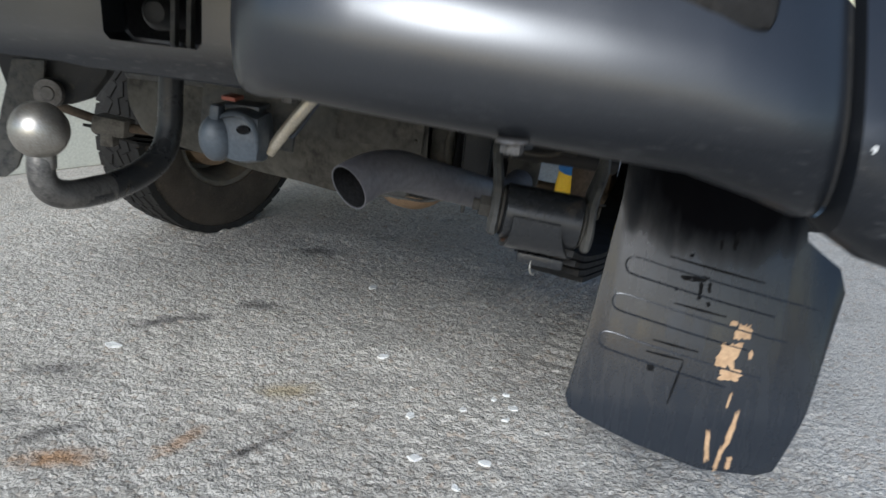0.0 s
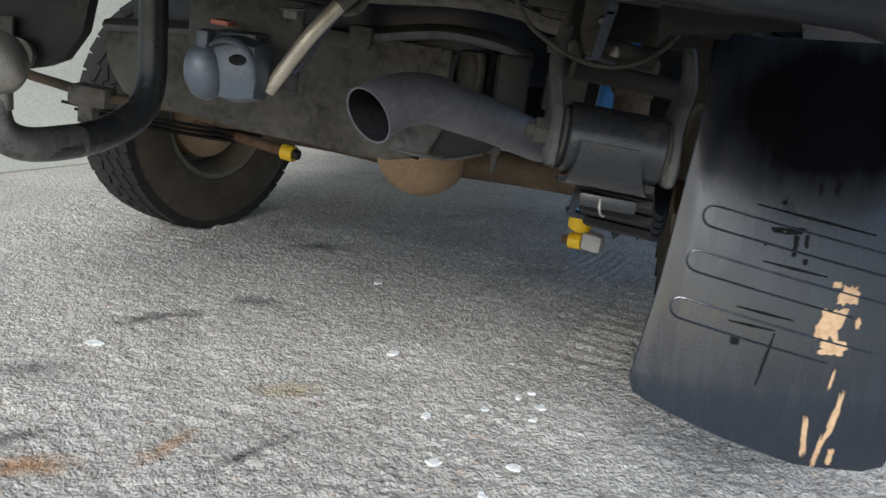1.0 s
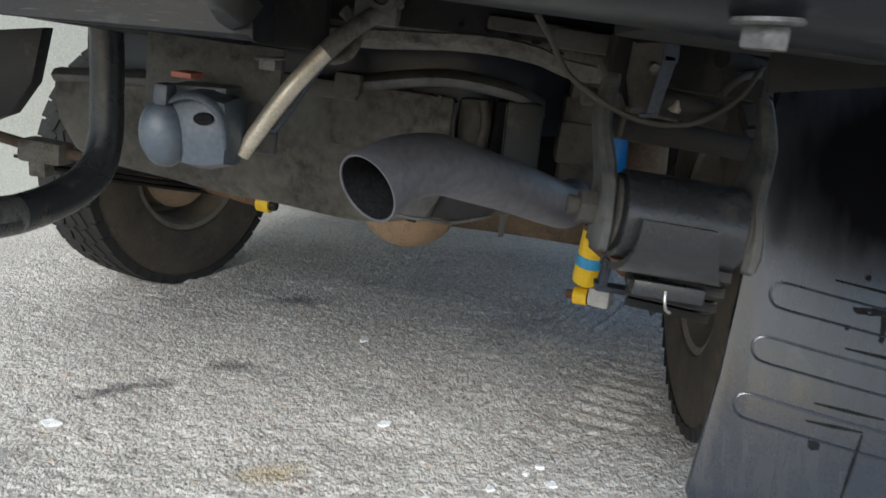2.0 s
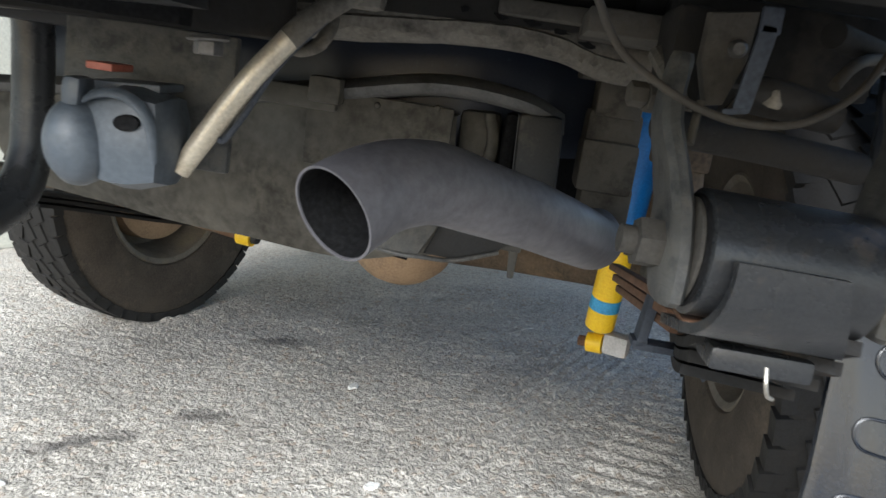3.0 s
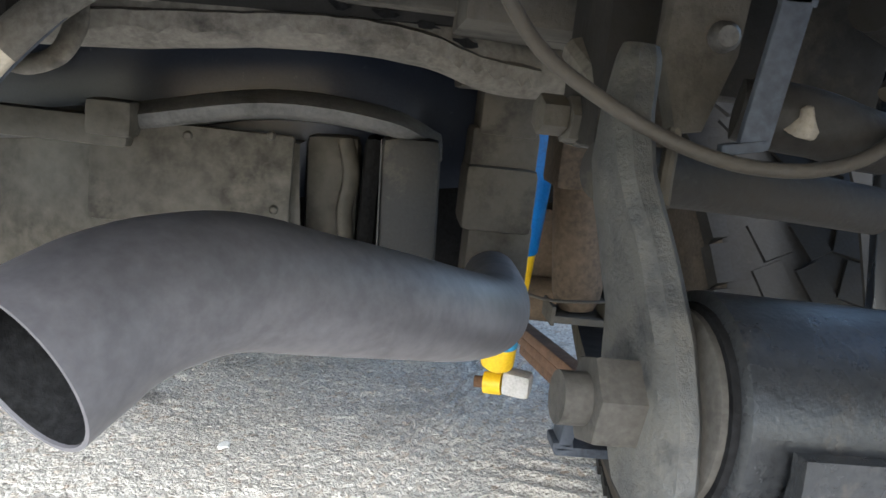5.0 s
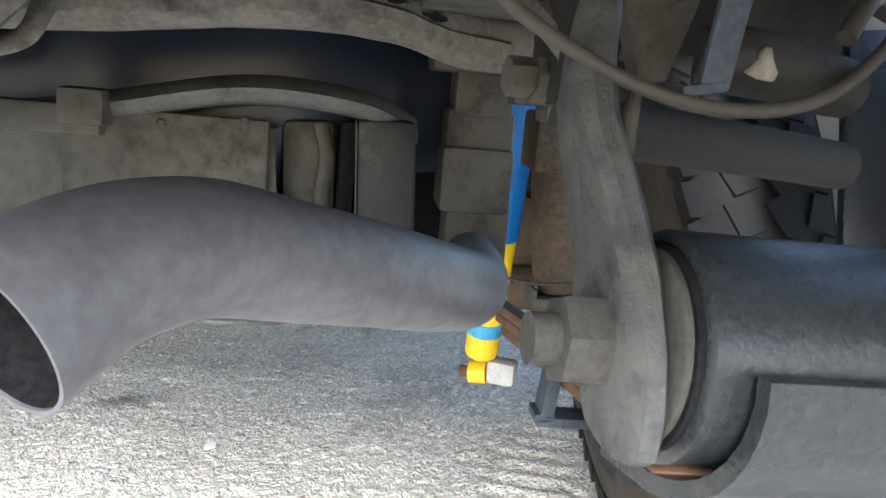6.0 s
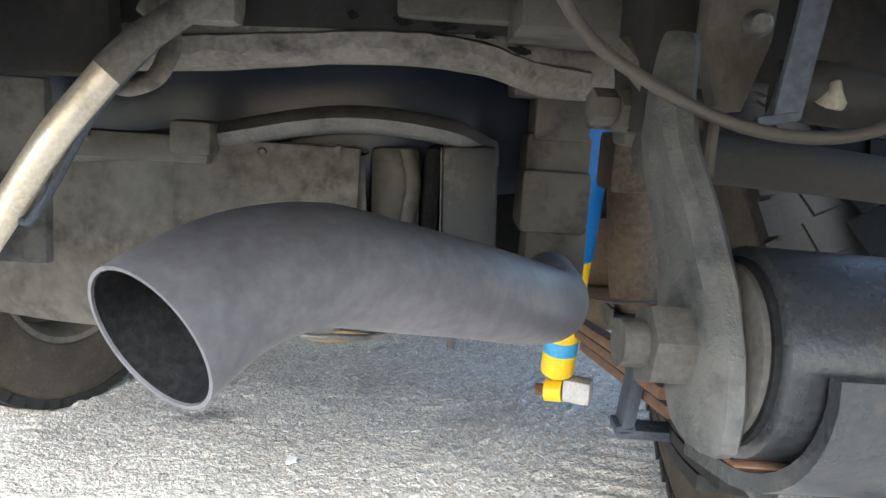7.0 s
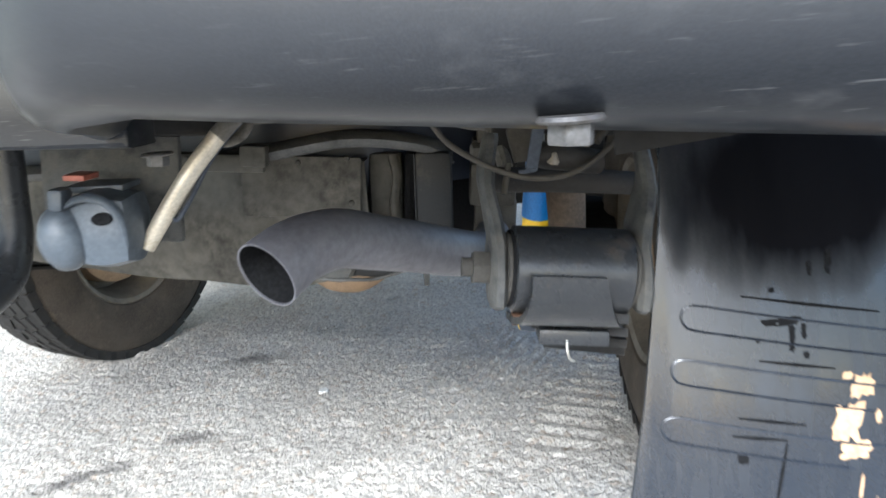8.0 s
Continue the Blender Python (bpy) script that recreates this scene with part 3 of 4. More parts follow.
rod = part("brake_rod", tube([(-0.70, 0.84, 0.556), (-0.658, 0.80, 0.546), (-0.558, 0.75, 0.536), (-0.49, 0.75, 0.52), (-0.404, 0.76, 0.512), (-0.33, 0.80, 0.50)], 0.0095, 14, 5), M_axle, vehicle, "thin rusty rod beside the far wheel")
part("rod_clamp", roughen(merged(box((-0.495, 0.75, 0.520), (0.075, 0.05, 0.040), bevel=0.009), box((-0.50, 0.74, 0.493), (0.030, 0.03, 0.030), bevel=0.006)), 40, 0.003), M_frame, rod)

# trailer socket
sock = part("trailer_socket", roughen(merged(box((0.017, 0.174, 0.636), (0.064, 0.066, 0.070), ry=3, bevel=0.026), box((0.010, 0.190, 0.671), (0.052, 0.04, 0.006), ry=3, bevel=0.002)), 24, 0.0020), M_grey, vehicle, "dusty blue-grey plastic trailer socket with a closed hinged cap")
part("socket_cap", roughen(lathe([(0, 0.021), (0.008, 0.020), (0.016, 0.015), (0.0205, 0.007), (0.0215, 0.0), (0.020, -0.014)], along((-0.013, 0.150, 0.633), (-0.10, -1, -0.05)) @ Matrix.Diagonal((0.98, 1.36, 1, 1)), 36), 22, 0.0016), M_grey, sock, "bulging oval hinged cap")
part("socket_hinge", roughen(box((-0.010, 0.148, 0.667), (0.013, 0.022, 0.020), ry=8, bevel=0.005), 40, 0.001), M_grey, sock)
part("socket_lip", tube([(-0.004, 0.143, 0.661), (0.006, 0.1415, 0.666), (0.020, 0.1410, 0.667), (0.034, 0.1415, 0.660), (0.0415, 0.1425, 0.645), (0.0430, 0.1435, 0.622)], [0.0018, 0.003, 0.0034, 0.0034, 0.003, 0.0018], 10, 5, squash=(1.3, 0.8)), M_grey, sock)
part("socket_hole", lathe([(0, 0.0), (0.0055, 0.0), (0.0066, 0.0007), (0.0069, -0.004)], along((0.026, 0.1405, 0.648), (0.1, -1, 0)) @ Matrix.Diagonal((1.25, 0.8, 1, 1)), 20), M_matt_black, sock)
part("socket_mark", box((0.004, 0.165, 0.6835), (0.018, 0.03, 0.005), bevel=0.001), M_orange, sock, "orange plastic mark")
part("socket_plate", box((0.005, 0.22, 0.665), (0.13, 0.01, 0.10), bevel=0.003), M_shackle, sock)

# bare tube that hangs from the crossmember
hook = part("hanging_tube", tube([(0.124, 0.181, 0.709), (0.095, 0.178, 0.678), (0.065, 0.177, 0.640), (0.046, 0.177, 0.614)], [0.0080, 0.0083, 0.0080, 0.0070], 24, 8, hollow=0.0015), M_ivory, vehicle, "bare worn metal tube with a cut lower end")
part("tube_neck", tube([(0.182, 0.212, 0.752), (0.160, 0.196, 0.738), (0.138, 0.186, 0.722), (0.122, 0.1805, 0.707)], [0.006, 0.0075, 0.0082, 0.0084], 24, 8), M_frame, hook, "dirty brown upper end of the tube")
part("wire_rod", tube([(0.158, 0.190, 0.732), (0.118, 0.182, 0.693), (0.092, 0.180, 0.656), (0.078, 0.179, 0.638), (0.073, 0.177, 0.638)], 0.0022, 10, 8), M_strap, hook)
part("tube_loop", roughen(tube([(0.112, 0.192, 0.706), (0.122, 0.196, 0.701), (0.134, 0.200, 0.703), (0.142, 0.205, 0.712), (0.144, 0.210, 0.724), (0.139, 0.214, 0.736), (0.130, 0.216, 0.744)], [0.003, 0.004, 0.0045, 0.005, 0.005, 0.005, 0.005], 18, 8, squash=(1.25, 0.7)), 70, 0.0012), M_frame, hook, "dirty brown steel loop over the tube")
part("tube_foot", roughen(box((0.162, 0.212, 0.744), (0.040, 0.024, 0.026), bevel=0.007), 60, 0.0015), M_frame, hook)

# exhaust tail pipe
PIPE = [(0.1890, 0.0300, 0.6155), (0.1975, 0.0420, 0.6210), (0.206, 0.053, 0.6255), (0.2185, 0.065, 0.6285), (0.236, 0.083, 0.6275), (0.2595, 0.105, 0.618), (0.291, 0.138, 0.604), (0.322, 0.190, 0.585), (0.345, 0.27, 0.565), (0.36, 0.40, 0.55), (0.365, 0.62, 0.54)]
exhaust = part("exhaust_pipe", tube(PIPE, [0.0268, 0.0262, 0.0253, 0.0243, 0.0233, 0.0224, 0.0216, 0.0215, 0.0215, 0.0215, 0.0215], 40, 8, hollow=0.0014), M_pipe, vehicle, "matt grey bent exhaust tail pipe with an open end")
part("pipe_lining", tube([Vector(PIPE[0]) * 0.94 + Vector(PIPE[1]) * 0.06, PIPE[1], PIPE[2], PIPE[3], PIPE[4], PIPE[5], PIPE[6]], [0.0251, 0.0245, 0.0235, 0.0223, 0.0211, 0.0202, 0.0010], 32, 6, hollow=0.0002), M_matt_black, exhaust, "sooty inside of the pipe")
part("pipe_hanger", merged(box((0.281, 0.385, 0.520), (0.010, 0.006, 0.034), ry=4, bevel=0.002, taper=(0.6, 1)), box((0.279, 0.385, 0.535), (0.020, 0.012, 0.010), ry=8, bevel=0.002)), M_shackle, exhaust, "small steel hanger tab under the pipe")
# one shield: paler side and lip, black face, its shading put into the materials
part("shield_side", prism([(0.146, 0.534), (0.176, 0.575), (0.224, 0.580), (0.211, 0.554), (0.194, 0.5265), (0.180, 0.5275)], 0.004, pose(0, 0.352, 0, 90, 0, 0), bevel=0.001), M_shackle, exhaust, "grey pressed heat shield")
part("shield_shaded_face", prism([(0.213, 0.556), (0.226, 0.578), (0.290, 0.560), (0.268, 0.533), (0.226, 0.5225), (0.198, 0.5265)], 0.004, pose(0, 0.366, 0, 90, 0, 0), bevel=0.001), M_black, exhaust)
part("shield_lip", tube([(0.146, 0.352, 0.533), (0.180, 0.350, 0.527), (0.196, 0.351, 0.526), (0.226, 0.362, 0.522), (0.268, 0.364, 0.532)], 0.0022, 10, 4), M_flange, exhaust, "rolled lip of the heat shield")
# small black plate paints the shaded gap behind the shield
part("shield_gap_shade", prism([(0.150, 0.522), (0.158, 0.528), (0.182, 0.522), (0.178, 0.511), (0.164, 0.514)], 0.004, pose(0, 0.40, 0, 90, 0, 0)), M_matt_black, exhaust)
part("silencer", tube([(0.25, 0.52, 0.56), (0.25, 0.54, 0.56), (0.24, 0.9, 0.55), (0.24, 0.92, 0.55)], [0.03, 0.06, 0.06, 0.03], 30, 3, squash=(1.3, 0.8)), M_pipe, exhaust)

# fuel tank with its guard
def across(x):
    """How far the tank's rear face falls back towards the far side."""
    return 0.33 * max(0, 0.1 - x) + 0.7 * max(0, x - 0.22) ** 1.3


tank = part("fuel_tank", roughen(sheet([[(x, 0.42 + across(x) + dy, z) for x in [-0.30 + 0.029 * i for i in range(24)]] for dy, z in ((0.35, 0.60), (0.02, 0.61), (0.004, 0.64), (0.0, 0.66), (0.0, 0.70), (0.004, 0.73), (0.02, 0.745), (0.4, 0.75))]), 14, 0.003), M_tank, vehicle, "black plastic fuel tank, dusty, above a steel guard")
part("tank_guard", roughen(sheet([[(x, 0.385 + dy + across(x), (0.660 - 0.05 * max(0, x - 0.1)) * k + float(np.interp(x, (-0.335, -0.32, -0.305, -0.27, -0.235, -0.12, 0.0, 0.128, 0.20, 0.30), (0.585, 0.556, 0.545, 0.538, 0.534, 0.519, 0.512, 0.500, 0.508, 0.53))) * (1 - k)) for x in [-0.335 + 0.0186 * i for i in range(31)]] for k, dy in ((1, 0.1), (1, 0.0), (0.8, -0.004), (0.5, -0.004), (0.2, 0.0), (0.05, 0.012), (0, 0.05), (0, 0.5))]), 9, 0.004, 3), M_guard, tank, "dirty olive-grey steel tank guard")
rim_line = [(-0.33, 0.513, 0.657), (-0.03, 0.408, 0.662), (0.10, 0.368, 0.669), (0.205, 0.362, 0.679), (0.283, 0.375, 0.667), (0.322, 0.405, 0.647)]
rim_top = spline(rim_line, 6)
part("tank_flange", shell(sheet([[p + Vector((0, 0.02, 0.012)) for p in rim_top], [p + Vector((0, 0.004, 0.010)) for p in rim_top], [p + Vector((0, -0.004, 0.003)) for p in rim_top], [p + Vector((0, 0.000, -0.004)) for p in rim_top], [p + Vector((0, 0.005, -0.007)) for p in rim_top], [p + Vector((0, 0.03, -0.009)) for p in rim_top]]), 0.002), M_flange, tank, "rolled grey flange round the tank")
part("guard_plate", merged(box((0.15, 0.372, 0.632), (0.135, 0.006, 0.070), bevel=0.003), box((0.02, 0.366, 0.672), (0.19, 0.02, 0.020), bevel=0.004), box((0.105, 0.362, 0.672), (0.030, 0.028, 0.024), bevel=0.005)), M_guard, tank, "flat riveted guard plate")
for x, w, y, lean, mt in ((0.240, 0.040, 0.440, 3, M_guard), (0.268, 0.014, 0.425, 6, M_matt_black), (0.297, 0.042, 0.405, 3, M_black)):
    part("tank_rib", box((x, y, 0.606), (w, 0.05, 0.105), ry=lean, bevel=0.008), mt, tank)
part("rib_fold", tube([(0.252, 0.412, 0.655), (0.256, 0.406, 0.630), (0.250, 0.408, 0.600), (0.254, 0.410, 0.560)], 0.007, 12, 5, squash=(1, 0.7)), M_guard, tank)
part("rib_edge", box((0.2760, 0.3795, 0.608), (0.0007, 0.0020, 0.100), ry=3, bevel=0.0002), M_flange, tank, "thin paler edge strip of a panel")
# two black sheets added behind the ribs to stop light leaking through
part("rib_gap_backing", box((0.25, 0.50, 0.62), (0.26, 0.02, 0.18), bevel=0.004), M_matt_black, tank)
part("tank_gap_backing", box((0.305, 0.62, 0.64), (0.17, 0.02, 0.26), bevel=0.004), M_matt_black, tank)

# crossmember and frame
cross = part("crossmember", roughen(tube([(-0.6, 0.27, 0.77), (-0.2, 0.262, 0.75), (0.02, 0.258, 0.738), (0.14, 0.252, 0.732), (0.25, 0.250, 0.730), (0.30, 0.252, 0.722), (0.335, 0.258, 0.708), (0.365, 0.265, 0.702), (0.42, 0.27, 0.70)], [0.022, 0.022, 0.021, 0.021, 0.020, 0.019, 0.017, 0.016, 0.016], 20, 6, squash=(0.9, 1.05)), 35, 0.0016), M_frame, vehicle, "dusty grey-brown frame crossmember with flaking paint")
def flaked_strip(points, height, seed):
    """A seam of thick paint along a line, with a broken lower edge."""
    rn = random.Random(seed)
    top = spline(points, 14)
    drop = [height * rn.choice((0.55, 0.8, 1.0, 1.0, 1.15)) * rn.uniform(0.85, 1.1) for _ in top]
    return shell(sheet([[p + Vector((0, 0.006, height * 0.5)) for p in top], [p + Vector((0, -0.001, height * 0.1)) for p in top], [p + Vector((0, 0.001, -h)) for p, h in zip(top, drop)]]), 0.0016)


part("flaking_seam", roughen(flaked_strip([(0.02, 0.2365, 0.733), (0.14, 0.2305, 0.727), (0.25, 0.2285, 0.725), (0.30, 0.231, 0.718), (0.335, 0.239, 0.706), (0.365, 0.247, 0.700)], 0.008, 4), 90, 0.0009), M_frame, cross, "flaking seam along the crossmember")
for k, (x, y, z, w) in enumerate(((0.262, 0.2265, 0.731, 0.012), (0.285, 0.2270, 0.727, 0.016), (0.305, 0.2300, 0.722, 0.013), (0.325, 0.2345, 0.714, 0.015), (0.236, 0.2270, 0.735, 0.008))):
    rn = random.Random(k)
    gouge = [(w / 2 * math.cos(a) * rn.uniform(0.6, 1.1), 0.0022 * math.sin(a) * rn.uniform(0.5, 1.3)) for a in (2 * math.pi * q / 11 for q in range(11))]
    part("paint_gouge", prism(gouge, 0.002, pose(x, y, z, 90, 14, 0)), M_matt_black, cross, smooth=False)
part("rear_panel", roughen(box((0.05, 0.235, 0.80), (1.0, 0.012, 0.12), ry=4, bevel=0.003), 20, 0.002), M_under, cross)
# dark sheet added where the hollow behind the bumper lies in shade
part("hollow_shade_sheet", roughen(box((-0.09, 0.205, 0.772), (0.42, 0.016, 0.100), ry=4, bevel=0.005), 25, 0.003), M_under, cross, "dark sheet added for the shaded hollow of the bumper")
part("panel_boss", lathe([(0, 0.008), (0.007, 0.008), (0.008, 0.012), (0.013, 0.011), (0.015, 0.0), (0.016, -0.02)], along((0.170, 0.200, 0.758), (-0.1, -1, -0.2)), 24), M_bracket, cross, "round pressed boss")
part("cross_plate", merged(box((0.355, 0.20, 0.722), (0.075, 0.10, 0.016), bevel=0.003), box((0.31, 0.228, 0.733), (0.10, 0.03, 0.012), bevel=0.003)), M_bracket, cross)
rail = part("frame_rail", box((0.505, 0.98, 0.77), (0.08, 1.6, 0.12), rz=-8, bevel=0.01), M_under, vehicle, "dark dusty frame rail")
part("rail_bracket", merged(box((0.374, 0.45, 0.675), (0.044, 0.06, 0.036), bevel=0.004), box((0.370, 0.45, 0.645), (0.052, 0.055, 0.036), bevel=0.005), box((0.366, 0.445, 0.610), (0.055, 0.06, 0.050), bevel=0.006), box((0.366, 0.45, 0.563), (0.050, 0.05, 0.060), bevel=0.005), box((0.368, 0.43, 0.705), (0.066, 0.07, 0.03), bevel=0.004)), M_bracket, rail, "stepped dusty steel bracket")
part("rail_lug", merged(box((0.392, 0.36, 0.682), (0.016, 0.03, 0.03), bevel=0.003), box((0.412, 0.35, 0.674), (0.020, 0.04, 0.038), bevel=0.005)), M_shackle, rail)
part("bump_stop", merged(tube([(0.475, 0.62, 0.62), (0.475, 0.62, 0.56), (0.475, 0.62, 0.49), (0.475, 0.62, 0.47)], [0.028, 0.028, 0.026, 0.018], 20, 4), box((0.476, 0.63, 0.625), (0.06, 0.08, 0.06), bevel=0.006)), M_axle, rail, "worn brown bump stop")
part("bump_cup", merged(box((0.474, 0.62, 0.462), (0.058, 0.05, 0.008), bevel=0.002), box((0.446, 0.62, 0.468), (0.004, 0.05, 0.020), bevel=0.001), box((0.502, 0.62, 0.468), (0.004, 0.05, 0.020), bevel=0.001)), M_bracket, rail)
part("brake_line", tube([(0.415, 0.60, 0.492), (0.440, 0.585, 0.488), (0.475, 0.58, 0.487), (0.512, 0.60, 0.482)], 0.0016, 8, 4), M_cable, rail, "thin brake line")

# rear axle
axle = part("axle", tube([(-0.60, 1.60, 0.365), (-0.2, 1.45, 0.355), (0.0, 1.38, 0.35), (0.3, 1.23, 0.35), (0.64, 1.02, 0.36)], [0.036, 0.038, 0.05, 0.038, 0.036], 24, 6), M_axle, vehicle, "brown dusty rear axle tube")
part("diff_housing", roughen(lathe([(0, 0.115), (0.05, 0.110), (0.092, 0.08), (0.114, 0.035), (0.117, 0.0), (0.104, -0.045), (0.08, -0.10), (0.05, -0.16), (0, -0.17)], along((0.052, 1.30, 0.372), (-0.25, -0.95, -0.1)), 40), 8, 0.004), M_tan, axle, "sandy brown differential housing")

# shock absorbers
def shock(bottom, top, parent_thing):
    b, t = Vector(bottom), Vector(top)
    way, length = (t - b).normalized(), (t - b).length
    s = empty("shock_absorber", parent_thing)
    tagged(s, "yellow and blue shock absorber")
    at = lambda k: b + way * (length * k)
    part("body", tube([at(0.06), at(0.075), at(0.09), at(0.52)], [0.015, 0.0235, 0.0245, 0.0245], 28, 1), M_yellow, s, "bright yellow damper body")
    part("band", tube([at(0.155), at(0.205)], 0.0249, 28, 1), M_band, s, "light blue band")
    part("dust_tube", tube([at(0.50), at(0.505), at(0.97), at(0.99)], [0.0262, 0.027, 0.027, 0.02], 28, 1), M_blue, s, "blue dust tube")
    side = Vector((0.94, -0.34, 0))
    part("lower_eye", tube([b - side * 0.013, b + side * 0.013], 0.0165, 24, 1), M_yellow, s)
    part("bush", tube([b - side * 0.028, b - side * 0.012], 0.009, 20, 1), M_rust, s)
    part("mount", merged(box(b + side * 0.036 + Vector((0, 0, 0.004)), (0.042, 0.034, 0.036), rz=-20, bevel=0.008)), M_pale, s, "pale dusty lower mount")
    return s


shock((0.429, 0.94, 0.268), (0.480, 0.85, 0.690), vehicle)
left_shock = empty("shock_absorber", vehicle)
part("lower_eye", tube([(-0.320, 1.325, 0.334), (-0.288, 1.318, 0.330)], 0.021, 24, 1), M_yellow, left_shock, "yellow lower eye of the far shock absorber")
part("pin", tube([(-0.60, 1.42, 0.37), (-0.45, 1.37, 0.352), (-0.32, 1.326, 0.334)], 0.013, 14, 4), M_rust, left_shock)
part("end_cap", lathe([(0, 0.014), (0.012, 0.014), (0.014, 0.010), (0.014, 0)], along((-0.288, 1.318, 0.330), (0.97, -0.2, -0.1)), 18), M_black, left_shock)

# leaf springs
def leaf_pack(points, width, name_label, parent_thing, count=4, gap=0.009):
    s = empty("leaf_spring", parent_thing)
    tagged(s, name_label)
    line = spline(points, 6)
    n = len(line)
    for k in range(count):
        lo, hi = int(k * n * 0.08), n - int(k * n * 0.05)
        seg = line[lo:hi]
        rows = [[p + Vector((w * width / 2 * 0.97, w * width / 2 * -0.22, -0.10 * w * width / 2 - gap * k)) for w in (-1, -0.92, 0.92, 1)] for p in seg]
        part("leaf", shell(sheet(rows), 0.0065), M_leaf, s)
    return s


spring = leaf_pack([(0.404, 0.0, 0.583), (0.418, 0.085, 0.553), (0.440, 0.22, 0.512), (0.485, 0.45, 0.455), (0.54, 0.75, 0.415), (0.60, 1.1, 0.405), (0.64, 1.4, 0.42)], 0.068, "black leaf spring pack with rusty edges", vehicle)
AX = Vector((0.985, 0.09, -0.13)).normalized()
EYE = Vector((0.3970, 0.0090, 0.6090))
part("spring_eye", tube([EYE - AX * 0.0365, EYE - AX * 0.0355, EYE + AX * 0.0415, EYE + AX * 0.0425], [0.0275, 0.0292, 0.0292, 0.0275], 48, 1), M_spring, spring, "glossy black spring eye")
# black disc paints the shade between eye and washer
part("eye_gap_disc", tube([EYE - AX * 0.0385, EYE - AX * 0.030], 0.0262, 40, 1), M_matt_black, spring, "black disc painting the shaded gap at the eye's end")
part("eye_wrap", shell(sheet([[EYE + AX * (w * (0.024 + 0.017 * k ** 1.5)) + (Vector((0, -0.0380 * math.cos(1.75 * k - 0.12), -0.0380 * math.sin(1.75 * k - 0.12))) if k < 0.95 else Vector((0, 0.03, -0.044))) for w in (-1, -0.6, 0, 0.6, 1)] for k in (0, 0.1, 0.2, 0.3, 0.4, 0.5, 0.6, 0.7, 0.8, 0.9, 1.0)]), 0.005), M_spring, spring, "black second leaf wrapped round the eye")
part("rust_seam", box(EYE + Vector((-0.012, 0.004, -0.0312)), (0.050, 0.024, 0.003), bevel=0.001), M_rust, spring, "orange rust between eye and wrapped leaf")
part("wrap_lip", box(EYE + Vector((0.006, 0.022, -0.052)), (0.050, 0.03, 0.012), bevel=0.003), M_spring, spring)
part("spring_clip", tube([(0.394, -0.018, 0.568), (0.3935, -0.021, 0.562), (0.395, -0.020, 0.556), (0.398, -0.018, 0.554)], 0.0010, 8, 4), M_zinc, spring, "bright bent wire clip")
part("spring_clamp", merged(*[box(c, z, ry=a, bevel=0.0015) for c, z, a in (((0.388, 0.25, 0.512), (0.008, 0.020, 0.040), 12), ((0.398, 0.25, 0.489), (0.040, 0.020, 0.006), 6), ((0.383, 0.25, 0.493), (0.012, 0.020, 0.006), 0))]), M_strap, spring, "bent blue-grey steel clamp strap")
part("rubber_scrap", merged(prism([(-0.022, 0.006), (0.012, 0.004), (0.030, -0.002), (0.024, -0.010), (0.016, -0.018), (0.010, -0.007), (-0.006, -0.004)], 0.004, pose(0.420, 0.248, 0.484, 80, 6, -4)),
                            prism([(-0.010, 0.010), (0.014, 0.008), (0.008, -0.006), (0.002, -0.020), (-0.004, -0.006)], 0.003, pose(0.462, 0.262, 0.482, 85, 4, 8))), M_strap, spring, "torn blue-grey rubber scraps")
part("leaf_edge", merged(*[box((0.388 + 0.004 * k, 0.31, 0.527 - 0.011 * k), (0.012, 0.22, 0.007), ry=8, rx=-7, rz=2, bevel=0.0015) for k in range(3)]), M_rust, spring, "orange rust along the edges of the leaves")
leaf_pack([(-0.66, 0.95, 0.475), (-0.61, 1.15, 0.430), (-0.53, 1.32, 0.385), (-0.45, 1.45, 0.355)], 0.065, "rusty brown leaf spring of the far side", vehicle, 3, 0.012)


